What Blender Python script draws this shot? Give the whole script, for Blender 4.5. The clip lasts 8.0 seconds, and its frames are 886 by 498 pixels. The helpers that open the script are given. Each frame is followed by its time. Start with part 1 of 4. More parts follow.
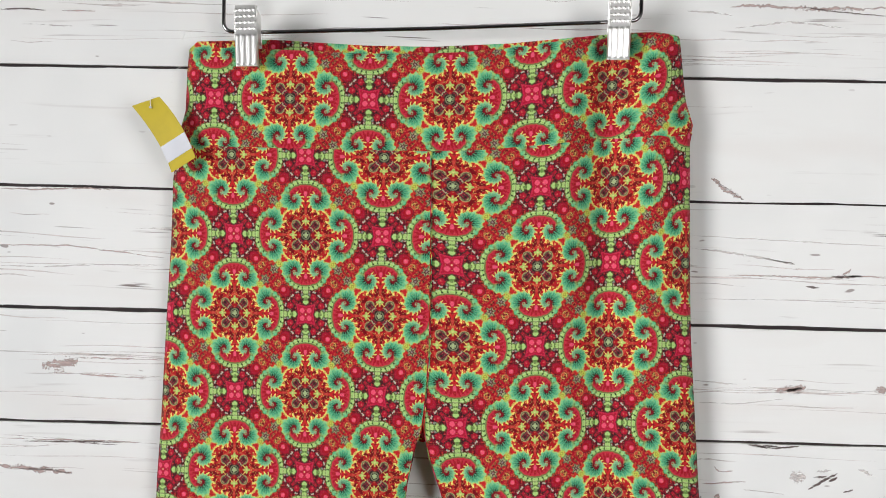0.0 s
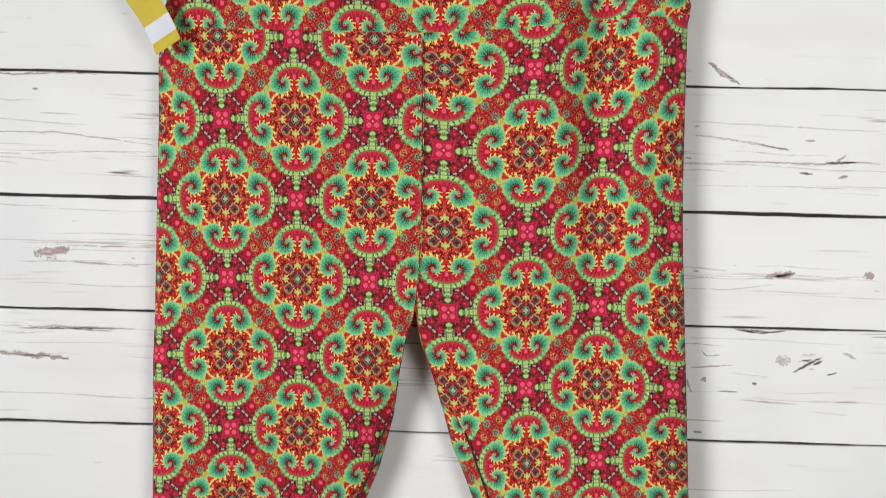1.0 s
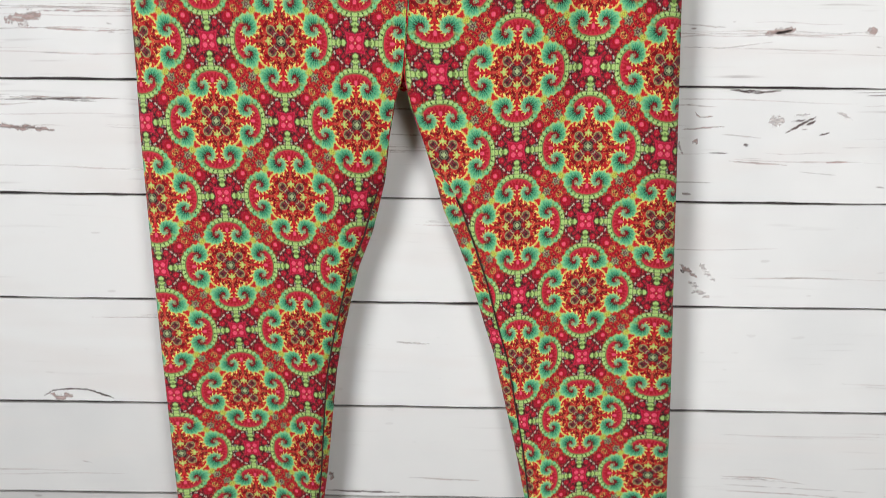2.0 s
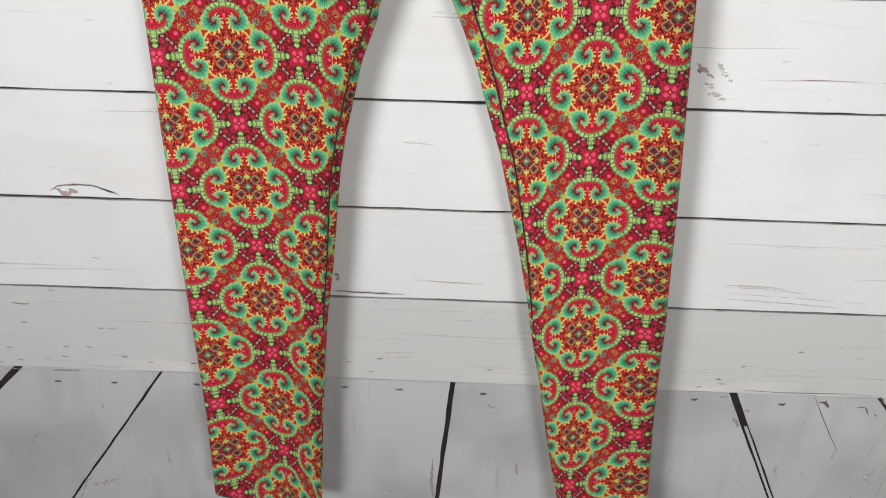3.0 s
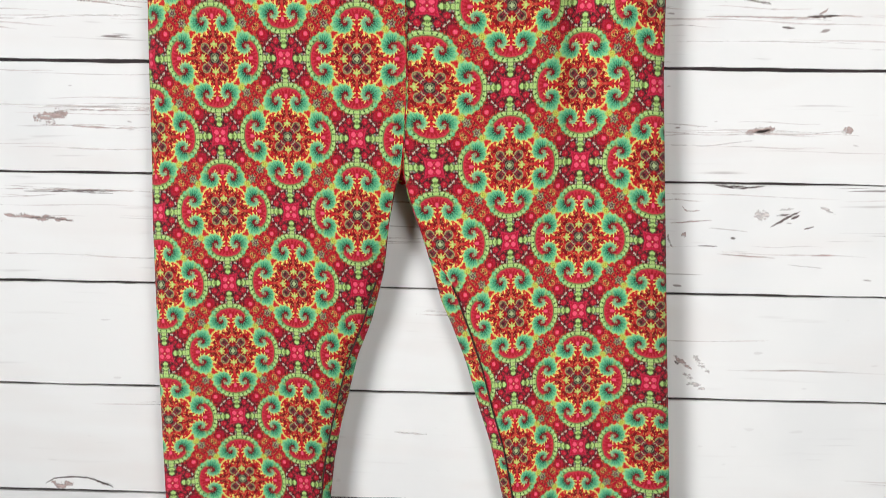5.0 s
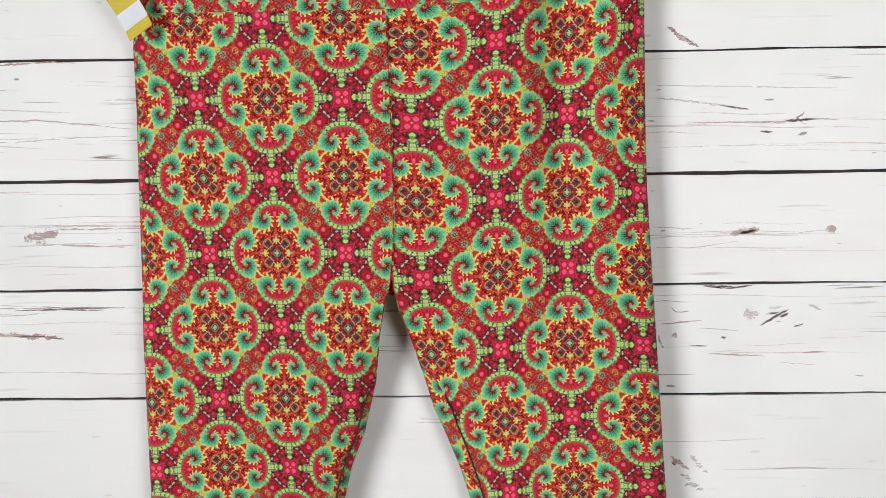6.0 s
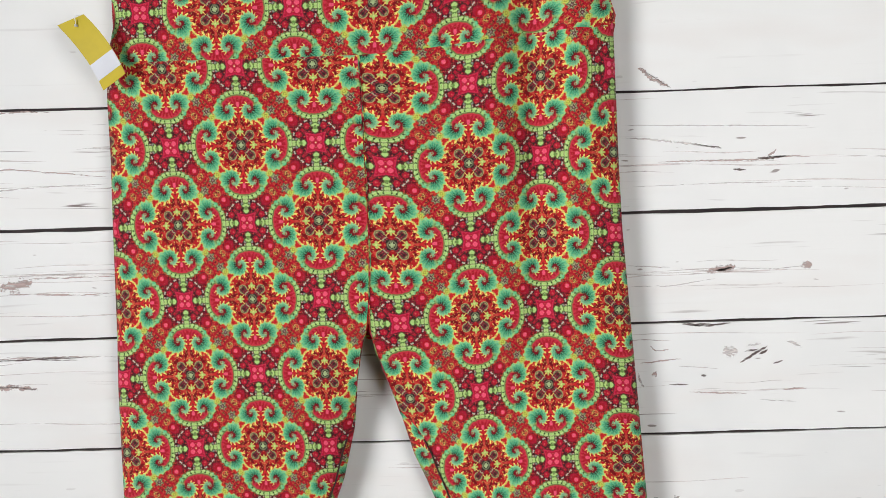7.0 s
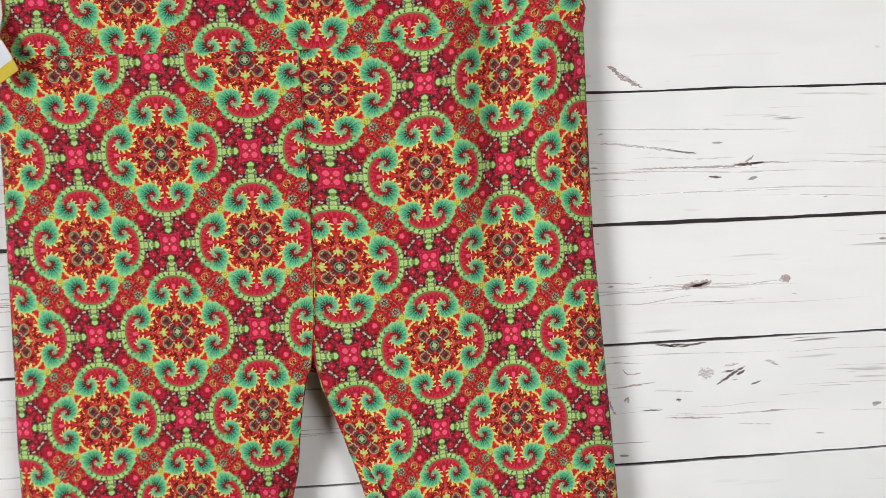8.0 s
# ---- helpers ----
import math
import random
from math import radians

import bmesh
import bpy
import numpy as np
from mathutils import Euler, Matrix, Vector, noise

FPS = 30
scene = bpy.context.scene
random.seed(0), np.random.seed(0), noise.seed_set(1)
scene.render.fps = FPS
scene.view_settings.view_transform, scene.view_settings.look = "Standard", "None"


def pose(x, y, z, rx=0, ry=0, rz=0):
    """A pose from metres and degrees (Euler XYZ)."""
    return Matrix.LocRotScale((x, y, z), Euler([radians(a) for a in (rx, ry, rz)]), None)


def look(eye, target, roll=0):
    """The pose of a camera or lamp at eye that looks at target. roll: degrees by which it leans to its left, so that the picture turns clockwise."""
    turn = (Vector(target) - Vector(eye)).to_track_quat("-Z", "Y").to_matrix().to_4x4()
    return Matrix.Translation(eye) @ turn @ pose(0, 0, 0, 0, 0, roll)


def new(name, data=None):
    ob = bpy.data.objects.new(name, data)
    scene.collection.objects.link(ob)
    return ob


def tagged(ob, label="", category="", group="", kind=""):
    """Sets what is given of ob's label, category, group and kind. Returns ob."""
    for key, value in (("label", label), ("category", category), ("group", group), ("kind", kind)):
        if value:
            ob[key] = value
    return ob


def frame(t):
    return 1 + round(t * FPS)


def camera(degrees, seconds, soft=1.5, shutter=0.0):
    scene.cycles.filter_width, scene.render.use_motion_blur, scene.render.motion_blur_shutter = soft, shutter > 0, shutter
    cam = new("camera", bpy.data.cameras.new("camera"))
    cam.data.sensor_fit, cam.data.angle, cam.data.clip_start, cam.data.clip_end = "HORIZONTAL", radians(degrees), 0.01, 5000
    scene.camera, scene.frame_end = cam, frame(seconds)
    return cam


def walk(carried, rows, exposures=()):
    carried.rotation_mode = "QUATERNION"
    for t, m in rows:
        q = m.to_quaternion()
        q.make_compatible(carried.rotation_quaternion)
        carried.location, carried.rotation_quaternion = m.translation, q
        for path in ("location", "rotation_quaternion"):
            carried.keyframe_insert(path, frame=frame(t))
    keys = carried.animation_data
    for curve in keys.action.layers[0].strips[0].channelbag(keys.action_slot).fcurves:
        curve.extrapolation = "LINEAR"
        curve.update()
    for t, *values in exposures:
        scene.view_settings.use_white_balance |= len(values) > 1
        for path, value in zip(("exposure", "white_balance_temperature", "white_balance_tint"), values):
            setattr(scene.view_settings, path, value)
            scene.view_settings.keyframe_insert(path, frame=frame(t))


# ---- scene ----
cam = camera(55.1, 8.0, soft=0.5, shutter=0.2)
PATH = [
    (0, (0.041, -0.73, 1.382), (-0.008, 1.267, 1.3), 1.4),
    (0.5, (0.044, -0.725, 1.375), (0.006, 1.267, 1.209), 1.6),
    (1, (0.043, -0.728, 1.363), (0.014, 1.25, 1.068), 1.4),
    (1.5, (0.047, -0.729, 1.358), (0.026, 1.195, 0.813), 0.9),
    (2, (0.048, -0.728, 1.337), (0.039, 1.123, 0.579), 0.7),
    (2.1, (0.054, -0.732, 1.337), (0.034, 1.102, 0.538), 0.6),
    (2.2, (0.054, -0.735, 1.333), (0.036, 1.081, 0.495), 0.8),
    (3.3, (0.059, -0.731, 1.287), (0.018, 0.918, 0.156), 1.3),
    (3.5, (0.059, -0.73, 1.286), (0.018, 0.911, 0.143), 1.1),
    (4, (0.06, -0.732, 1.299), (0.021, 0.957, 0.228), 0.4),
    (4.2, (0.049, -0.741, 1.308), (0.033, 1.005, 0.332), 0.5),
    (4.3, (0.063, -0.741, 1.307), (0.014, 1.039, 0.396), 0.2),
    (4.5, (0.056, -0.75, 1.316), (0.021, 1.088, 0.53), 0.5),
    (5, (0.068, -0.76, 1.318), (0.011, 1.179, 0.829), 0.7),
    (5.2, (0.061, -0.757, 1.335), (0.026, 1.194, 0.897), 0.7),
    (6.5, (0.081, -0.753, 1.362), (0.029, 1.223, 1.057), -1.6),
    (7, (0.084, -0.751, 1.364), (0.064, 1.232, 1.102), -1.8),
    (7.5, (0.081, -0.734, 1.369), (0.111, 1.247, 1.095), -1.3),
    (8, (0.055, -0.667, 1.374), (0.233, 1.305, 1.092), -1.9),
]
EXPOSURES = [(0.0, -0.10), (1.0, -0.06), (2.0, -0.02), (3.5, 0.04), (4.5, 0.12), (5.2, 0.08), (6.5, -0.05), (8.0, -0.05)]
walk(cam, [(t, look(eye, target, roll)) for t, eye, target, roll in PATH], EXPOSURES)

# ---- world, light ----
world = bpy.data.worlds.new("sky")
scene.world = world
world.use_nodes = True
_wn = world.node_tree.nodes
_sky = _wn.new("ShaderNodeTexSky")
_sky.sky_type, _sky.sun_disc, _sky.sun_elevation, _sky.sun_rotation = "NISHITA", False, radians(40), radians(250)
world.node_tree.links.new(_sky.outputs[0], _wn["Background"].inputs[0])
_wn["Background"].inputs[1].default_value = 0.08


def area_lamp(name, at, target, sx, sy, watts, colour):
    data = bpy.data.lights.new(name, "AREA")
    data.shape, data.size, data.size_y, data.energy, data.color = "RECTANGLE", sx, sy, watts, colour
    data.spread = radians(88)  # narrowed so the light drops off above and below the aim
    ob = new(name, data)
    ob.matrix_world = look(at, target)
    return ob


# key from the left as the shadows ask; the source itself is unseen
area_lamp("west_key_lamp", (-1.66, -1.50, 1.30), (0.12, -0.02, 1.20), 1.35, 0.80, 21.0, (0.985, 0.99, 1.0))
# fill lamp added at the front right, no known source there
area_lamp("south_fill_lamp", (1.15, -2.44, 1.30), (0.22, 0.0, 1.20), 1.4, 1.0, 12.5, (1.0, 0.99, 0.98))


# ---- node helpers ----
class Num:
    """A number in a node tree, with plain arithmetic."""
    tree = None

    def __init__(self, socket):
        self.s = socket

    @staticmethod
    def op(kind, *args, clamp=False):
        n = Num.tree.nodes.new("ShaderNodeMath")
        n.operation, n.use_clamp = kind, clamp
        for i, a in enumerate(args):
            if isinstance(a, Num):
                Num.tree.links.new(a.s, n.inputs[i])
            else:
                n.inputs[i].default_value = a
        return Num(n.outputs[0])

    def __add__(self, o): return Num.op("ADD", self, o)
    def __radd__(self, o): return Num.op("ADD", o, self)
    def __sub__(self, o): return Num.op("SUBTRACT", self, o)
    def __rsub__(self, o): return Num.op("SUBTRACT", o, self)
    def __mul__(self, o): return Num.op("MULTIPLY", self, o)
    def __rmul__(self, o): return Num.op("MULTIPLY", o, self)
    def __truediv__(self, o): return Num.op("DIVIDE", self, o)


def n_abs(a): return Num.op("ABSOLUTE", a)
def n_min(a, b): return Num.op("MINIMUM", a, b)
def n_max(a, b): return Num.op("MAXIMUM", a, b)
def n_sin(a): return Num.op("SINE", a)
def n_hyp(a, b): return Num.op("SQRT", a * a + b * b)
def n_atan(a, b): return Num.op("ARCTAN2", a, b)


def n_below(a, edge, soft):
    """1 where a < edge, 0 beyond, over a soft border."""
    return Num.op("MULTIPLY_ADD", a - edge, -1.0 / soft, 0.5, clamp=True)


def n_mix(f, a, b):
    return a + (b - a) * f


def n_xyz(x, y, z):
    n = Num.tree.nodes.new("ShaderNodeCombineXYZ")
    for i, a in enumerate((x, y, z)):
        if isinstance(a, Num):
            Num.tree.links.new(a.s, n.inputs[i])
        else:
            n.inputs[i].default_value = a
    return n.outputs[0]


def n_noise(vec, scale, detail=2.0, rough=0.5, distort=0.0):
    n = Num.tree.nodes.new("ShaderNodeTexNoise")
    n.inputs["Scale"].default_value, n.inputs["Detail"].default_value = scale, detail
    n.inputs["Roughness"].default_value, n.inputs["Distortion"].default_value = rough, distort
    Num.tree.links.new(vec, n.inputs["Vector"])
    return Num(n.outputs["Fac"])


def n_over(base, layer, f):
    """Layer (a colour or a colour socket) over base by f."""
    n = Num.tree.nodes.new("ShaderNodeMix")
    n.data_type = "RGBA"
    for i, a in ((6, base), (7, layer)):
        if isinstance(a, tuple):
            n.inputs[i].default_value = (*a, 1)
        else:
            Num.tree.links.new(a, n.inputs[i])
    if isinstance(f, Num):
        Num.tree.links.new(f.s, n.inputs[0])
    else:
        n.inputs[0].default_value = f
    return n.outputs[2]


def fresh(name, rough=0.6, metal=0.0, colour=(0.5, 0.5, 0.5)):
    m = bpy.data.materials.new(name)
    m.use_nodes = True
    b = m.node_tree.nodes["Principled BSDF"]
    b.inputs["Roughness"].default_value, b.inputs["Metallic"].default_value = rough, metal
    b.inputs["Base Color"].default_value = (*colour, 1)
    Num.tree = m.node_tree
    return m, b


def bump(b, height, strength, distance):
    n = Num.tree.nodes.new("ShaderNodeBump")
    n.inputs["Strength"].default_value, n.inputs["Distance"].default_value = strength, distance
    Num.tree.links.new(height.s, n.inputs["Height"])
    Num.tree.links.new(n.outputs[0], b.inputs["Normal"])


def place_xyz():
    g = Num.tree.nodes.new("ShaderNodeNewGeometry")
    s = Num.tree.nodes.new("ShaderNodeSeparateXYZ")
    Num.tree.links.new(g.outputs["Position"], s.inputs[0])
    return [Num(o) for o in s.outputs]


# ---- materials ----
def n_range(a, lo, hi):
    """0 at lo, 1 at hi, clamped."""
    return Num.op("MULTIPLY_ADD", a, 1.0 / (hi - lo), -lo / (hi - lo), clamp=True)


def n_ring(a, at, half, soft):
    return n_below(n_abs(a - at), half, soft)


RED, BRIGHT, DEEP = (0.50, 0.011, 0.016), (0.64, 0.020, 0.022), (0.19, 0.003, 0.008)
CORAL, PINK, ROSE = (0.64, 0.065, 0.045), (0.60, 0.030, 0.058), (0.84, 0.095, 0.18)
TEAL, SEA, LEAF = (0.020, 0.25, 0.125), (0.120, 0.54, 0.265), (0.40, 0.66, 0.19)
PALE, YELLOW, LEMON = (0.50, 0.69, 0.27), (0.94, 0.79, 0.19), (0.62, 0.68, 0.13)
BLACK, PLUM, STONE = (0.020, 0.016, 0.014), (0.085, 0.018, 0.030), (0.50, 0.47, 0.38)


def print_cloth():
    """A kaleidoscope print: four-lobed medallions with curled feathers, and small crosses between them."""
    m, b = fresh("printed_jersey", 0.82)
    t = m.node_tree
    uv = t.nodes.new("ShaderNodeUVMap")
    uv.uv_map = "print"
    sep = t.nodes.new("ShaderNodeSeparateXYZ")
    t.links.new(uv.outputs[0], sep.inputs[0])
    u, v = Num(sep.outputs[0]), Num(sep.outputs[1])
    x0, y0 = n_abs(Num.op("WRAP", u, -1.0, 1.0)), n_abs(Num.op("WRAP", v, -1.0, 1.0))
    over = n_below(1.0 - x0 - y0, 0.0, 0.0005)
    x1, y1 = n_mix(over, x0, 1.0 - y0), n_mix(over, y0, 1.0 - x0)
    xs, ys = n_max(x1, y1), n_min(x1, y1)
    fold = n_xyz(xs, ys, 0.0)
    w1, w2 = n_noise(fold, 24.0, 1.0), n_noise(n_xyz(xs, ys, 3.7), 24.0, 1.0)
    w3, w4 = n_noise(n_xyz(xs, ys, 5.2), 75.0, 0.0), n_noise(n_xyz(xs, ys, 7.9), 75.0, 0.0)
    x, y = xs + (w1 - 0.5) * 0.022 + (w3 - 0.5) * 0.016, ys + (w2 - 0.5) * 0.022 + (w4 - 0.5) * 0.016
    n1, n2 = n_noise(n_xyz(xs, ys, 9.1), 19.0, 1.0), n_noise(n_xyz(xs, ys, 12.4), 24.0, 1.0)
    n3, n4 = n_noise(n_xyz(xs, ys, 31.0), 27.0, 1.0), n_noise(n_xyz(xs, ys, 45.0), 46.0, 0.0)
    r_med, ang_med = n_hyp(x, y), n_atan(y, x)
    s_diag = x + y

    # field: red leaves with dark shade, coral tongues and yellow flecks
    col = n_over(RED, DEEP, n_below(n1, 0.455, 0.035))
    col = n_over(col, BRIGHT, n_below(0.55 - n2, 0.0, 0.03))
    col = n_over(col, CORAL, n_below(0.655 - n3, 0.0, 0.03))
    col = n_over(col, YELLOW, n_below(0.715 - n3, 0.0, 0.025))
    flames = n_ring(r_med, 0.285, 0.085, 0.04)
    col = n_over(col, YELLOW, n_ring(n3, 0.530, 0.017, 0.012) * n_below(n1, 0.56, 0.04) * flames)
    seam = n_range(s_diag, 0.80, 0.88)
    col = n_over(col, n_over((0.46, 0.005, 0.020), (0.11, 0.003, 0.008), n_below(n2, 0.49, 0.03)), seam)
    col = n_over(col, CORAL, n_below(0.62 - n4, 0.0, 0.03) * seam)
    col = n_over(col, YELLOW, n_ring(n3, 0.590, 0.010, 0.012) * seam * n_below(x, 0.66, 0.04) * 0.6)
    star = n_sin(ang_med * 12.0 + 1.5708)
    col = n_over(col, DEEP, n_below(n_abs(r_med - 0.285 - star * 0.030), 0.024, 0.014) * n_below(0.5 - n2, 0.06, 0.05))
    col = n_over(col, CORAL, n_below(n_abs(y), 0.022 - n_abs(x - 0.315) * 0.20, 0.010) * n_ring(x, 0.315, 0.07, 0.02))
    col = n_over(col, DEEP, n_below(n_abs(y - 0.035), 0.016, 0.010) * n_ring(x, 0.350, 0.05, 0.02))
    # loops beside the round flower and along the joining line
    loop = n_hyp(x - 0.612, y - 0.385)
    col = n_over(col, YELLOW, n_ring(loop, 0.036, 0.006, 0.008) * n_below(y + (x - 0.61) * 0.6, 0.370, 0.02) * 0.7)
    col = n_over(col, CORAL, n_ring(n_hyp(x - 0.640, y - 0.340), 0.026, 0.008, 0.010))

    # maroon ground round the cross
    dx = 1.0 - x
    r_cross = n_hyp(dx, y)
    near = n_below(dx + y * 0.70, 0.430, 0.02) * n_below(r_cross, 0.40, 0.02)
    ground = n_over((0.165, 0.006, 0.017), (0.055, 0.005, 0.010), n_below(n1, 0.50, 0.05))
    ground = n_over(ground, (0.028, 0.014, 0.014), n_ring(n2, 0.47, 0.020, 0.016))
    ground = n_over(ground, (0.44, 0.010, 0.030), n_below(0.62 - n4, 0.0, 0.04))
    col = n_over(col, ground, near)
    # twin berries with dark outlines, pale strokes beside them
    for bx, by, br in ((0.150, 0.150, 0.042), (0.215, 0.105, 0.044)):
        berry = n_hyp(dx - bx, y - by)
        col = n_over(col, (0.030, 0.014, 0.016), n_below(berry, br + 0.016, 0.010) * near)
        col = n_over(col, (0.45, 0.007, 0.028), n_below(berry + (n4 - 0.5) * 0.03, br, 0.012) * near)
        col = n_over(col, (0.60, 0.030, 0.060), n_below(n_hyp(dx - bx + 0.012, y - by - 0.010), 0.014, 0.010) * near)
    dash = n_hyp(dx - 0.120, y - 0.060)
    a_dash = n_atan(y - 0.060, dx - 0.120)
    col = n_over(col, STONE, n_ring(dash, 0.170, 0.011, 0.008) * n_below(n_sin(a_dash * 13.0), 0.15, 0.3) * near)
    col = n_over(col, (0.23, 0.27, 0.22), n_below(n_hyp(dx - 0.250, y - 0.045), 0.020, 0.012))
    col = n_over(col, (0.20, 0.25, 0.19), n_below(n_hyp(dx - 0.118, y - 0.118), 0.016, 0.010))

    # lobe: beaded green rim, olive line, pink crescent with dark teeth
    lx = x - 0.42
    q = Num.op("POWER", n_abs(lx) * (1 / 0.275), 2.3) + Num.op("POWER", n_abs(y) * (1 / 0.318), 2.3)
    s, a_lobe = Num.op("POWER", q, 1 / 2.3), n_atan(y, lx)
    outer = n_below(0.42 - x, 0.0, 0.03)
    bead = n_sin(a_lobe * 26.0) * 0.5 + 0.5
    side = n_range(y, 0.13, 0.27)
    rim = n_over(PALE, SEA, side)
    col = n_over(col, (0.10, 0.20, 0.045), n_below(s, 0.990 + bead * 0.045, 0.025) * outer)
    col = n_over(col, rim, n_below(s, 0.960 + bead * 0.050, 0.035) * outer)
    col = n_over(col, LEAF, n_below(n_abs(s - 0.885), 0.045, 0.04) * outer * n_below(side, 0.6, 0.5))
    col = n_over(col, (0.13, 0.26, 0.06), n_below(n_abs(s - 0.95), 0.10, 0.03) * n_below(bead, 0.20, 0.25) * n_below(side, 0.5, 0.5) * outer * 0.8)
    col = n_over(col, (0.025, 0.060, 0.020), n_ring(s, 0.870, 0.040, 0.03) * n_below(bead, 0.30, 0.2) * outer)
    col = n_over(col, (0.56, 0.70, 0.33), n_ring(s, 0.965, 0.030, 0.03) * n_below(0.75 - bead, 0.0, 0.25) * n_below(side, 0.5, 0.5) * outer)
    col = n_over(col, (0.17, 0.20, 0.055), n_below(s, 0.815, 0.03) * outer)
    col = n_over(col, PINK, n_below(s, 0.755, 0.025) * outer)
    tooth = n_sin(a_lobe * 24.0 + 0.6)
    col = n_over(col, (0.40, 0.006, 0.020), n_below(s, 0.575 + tooth * 0.135, 0.045) * outer)
    # the red diamond and the little rosy drop on the axis
    col = n_over(col, BRIGHT, n_below(n_abs(y) + n_abs(x - 0.405) * 0.5, 0.046, 0.010))
    col = n_over(col, (0.30, 0.004, 0.012), n_below(n_abs(y) + n_abs(x - 0.405) * 0.7, 0.020, 0.010))
    col = n_over(col, ROSE, n_below(n_hyp((x - 0.518) * 0.8, y), 0.026, 0.012))

    # feathered curl winding into its eye
    ex, ey = x - 0.462, y - 0.150
    r_eye, ang = n_hyp(ex, ey), n_atan(ey, ex)
    psi = ang + n_below(ang, -0.35, 0.0005) * 6.28319
    late = n_max(psi - 3.14159, 0.0)
    bulge = n_max(1.0 - n_abs(psi - 1.95) * 0.9, 0.0)
    edge = Num.op("EXPONENT", late * -0.30) * 0.152 + bulge * 0.045
    inner = n_range(psi, 5.95, 2.9) * 0.062
    tail = Num.op("EXPONENT", (psi + 3.14159) * -0.34) * 0.140
    f = (r_eye - inner) / n_max(edge - inner, 0.004)
    feather = n_sin(psi * 15.0 + r_eye * 34.0)
    fine = n_sin(psi * 26.0 - r_eye * 18.0 + n4 * 5.0)
    on = n_range(psi, 0.85, 1.25)
    flame = n_range(psi, 2.1, 2.7)
    col = n_over(col, (0.34, 0.005, 0.014), n_below(r_eye, 0.085, 0.02) * on)
    col = n_over(col, (0.24, 0.004, 0.012), n_below(r_eye, 0.060 + feather * 0.012, 0.02))
    col = n_over(col, YELLOW, n_below(f, 1.14 + feather * 0.42, 0.08) * n_below(0.10 - f, 0.0, 0.05) * on * flame)
    col = n_over(col, LEMON, n_below(f, 1.04 + feather * 0.09, 0.08) * n_below(0.02 - f, 0.0, 0.05) * on)
    band = n_below(f, 0.97 + feather * 0.13, 0.14) * n_below(0.02 - f + feather * 0.06, 0.0, 0.08) * on
    tint = n_over(TEAL, SEA, n_range(f + feather * 0.10, 0.25, 0.75))
    tint = n_over(tint, (0.32, 0.66, 0.29), n_range(f + feather * 0.22, 0.70, 1.05))
    tint = n_over(tint, (0.33, 0.56, 0.30), n_range(psi, 3.6, 5.2) * 0.75)
    tint = n_over(tint, (0.012, 0.150, 0.085), n_below(fine, -0.62, 0.3) * n_below(f, 0.62, 0.3) * 0.55)
    tint = n_over(tint, (0.20, 0.58, 0.36), n_below(0.72 - fine, 0.0, 0.3) * 0.55)
    col = n_over(col, tint, band)
    col = n_over(col, BLACK, n_below(n_abs(f - 0.03), 0.17, 0.08) * n_below(0.0 - feather, 0.05, 0.4) * on * n_below(psi, 4.9, 0.5))
    core = n_below(r_eye, tail * (1.0 + feather * 0.15), 0.010)
    col = n_over(col, n_over((0.42, 0.55, 0.30), (0.10, 0.30, 0.14), n_below(fine, -0.1, 0.4)), core)
    col = n_over(col, (0.40, 0.010, 0.018), n_below(n_hyp(ex - 0.004, ey - 0.012), 0.013, 0.008))

    # knot where two lobes meet
    knot = n_hyp(x - 0.365, y - 0.365)
    col = n_over(col, (0.30, 0.56, 0.15), n_below(knot, 0.046 + n_sin(n_atan(y - 0.365, x - 0.365) * 4.0) * 0.012, 0.02))
    col = n_over(col, (0.66, 0.66, 0.10), n_below(knot, 0.034, 0.014))
    col = n_over(col, (0.34, 0.36, 0.05), n_ring(knot, 0.016, 0.005, 0.006))

    # small dark flower with pale petals on the joining line
    fl, a_fl = n_hyp(x - 0.437, y - 0.437), n_atan(y - 0.437, x - 0.437)
    petal = n_sin(a_fl * 6.0)
    col = n_over(col, (0.10, 0.085, 0.050), n_below(fl, 0.058 + petal * 0.010, 0.012))
    col = n_over(col, (0.40, 0.44, 0.22), n_below(fl, 0.050 + petal * 0.010, 0.010) * n_below(petal, 0.75, 0.4))
    col = n_over(col, PLUM, n_below(fl, 0.029 + petal * 0.008, 0.010))
    col = n_over(col, (0.36, 0.30, 0.30), n_below(fl, 0.008, 0.006))

    # heart of the medallion: barred cross, four green stars, ringed ends
    heart = n_below(r_med, 0.225 + star * 0.018, 0.015)
    col = n_over(col, (0.43, 0.008, 0.014), heart)
    col = n_over(col, (0.20, 0.005, 0.012), heart * n_below(n2, 0.46, 0.04))
    col = n_over(col, YELLOW, n_ring(n_hyp(x - 0.105, y), 0.060, 0.006, 0.008) * 0.85)
    col = n_over(col, CORAL, n_ring(r_med, 0.225, 0.020, 0.012) * n_below(0.3 - star, 0.0, 0.3))
    knob = n_hyp(x - 0.132, y - 0.132)
    col = n_over(col, (0.40, 0.40, 0.17), n_below(knob, 0.060, 0.010))
    col = n_over(col, (0.14, 0.10, 0.055), n_ring(knob, 0.044, 0.006, 0.008))
    bar = n_below(n_abs(x - y), 0.050, 0.010) * n_below(r_med, 0.215, 0.012)
    col = n_over(col, PLUM, bar)
    col = n_over(col, (0.34, 0.018, 0.036), bar * n_ring(n_abs(x - y), 0.023, 0.009, 0.008) * n_below(0.07 - r_med, 0.0, 0.02))
    col = n_over(col, (0.42, 0.38, 0.24), n_ring(r_med, 0.118, 0.005, 0.006) * bar)
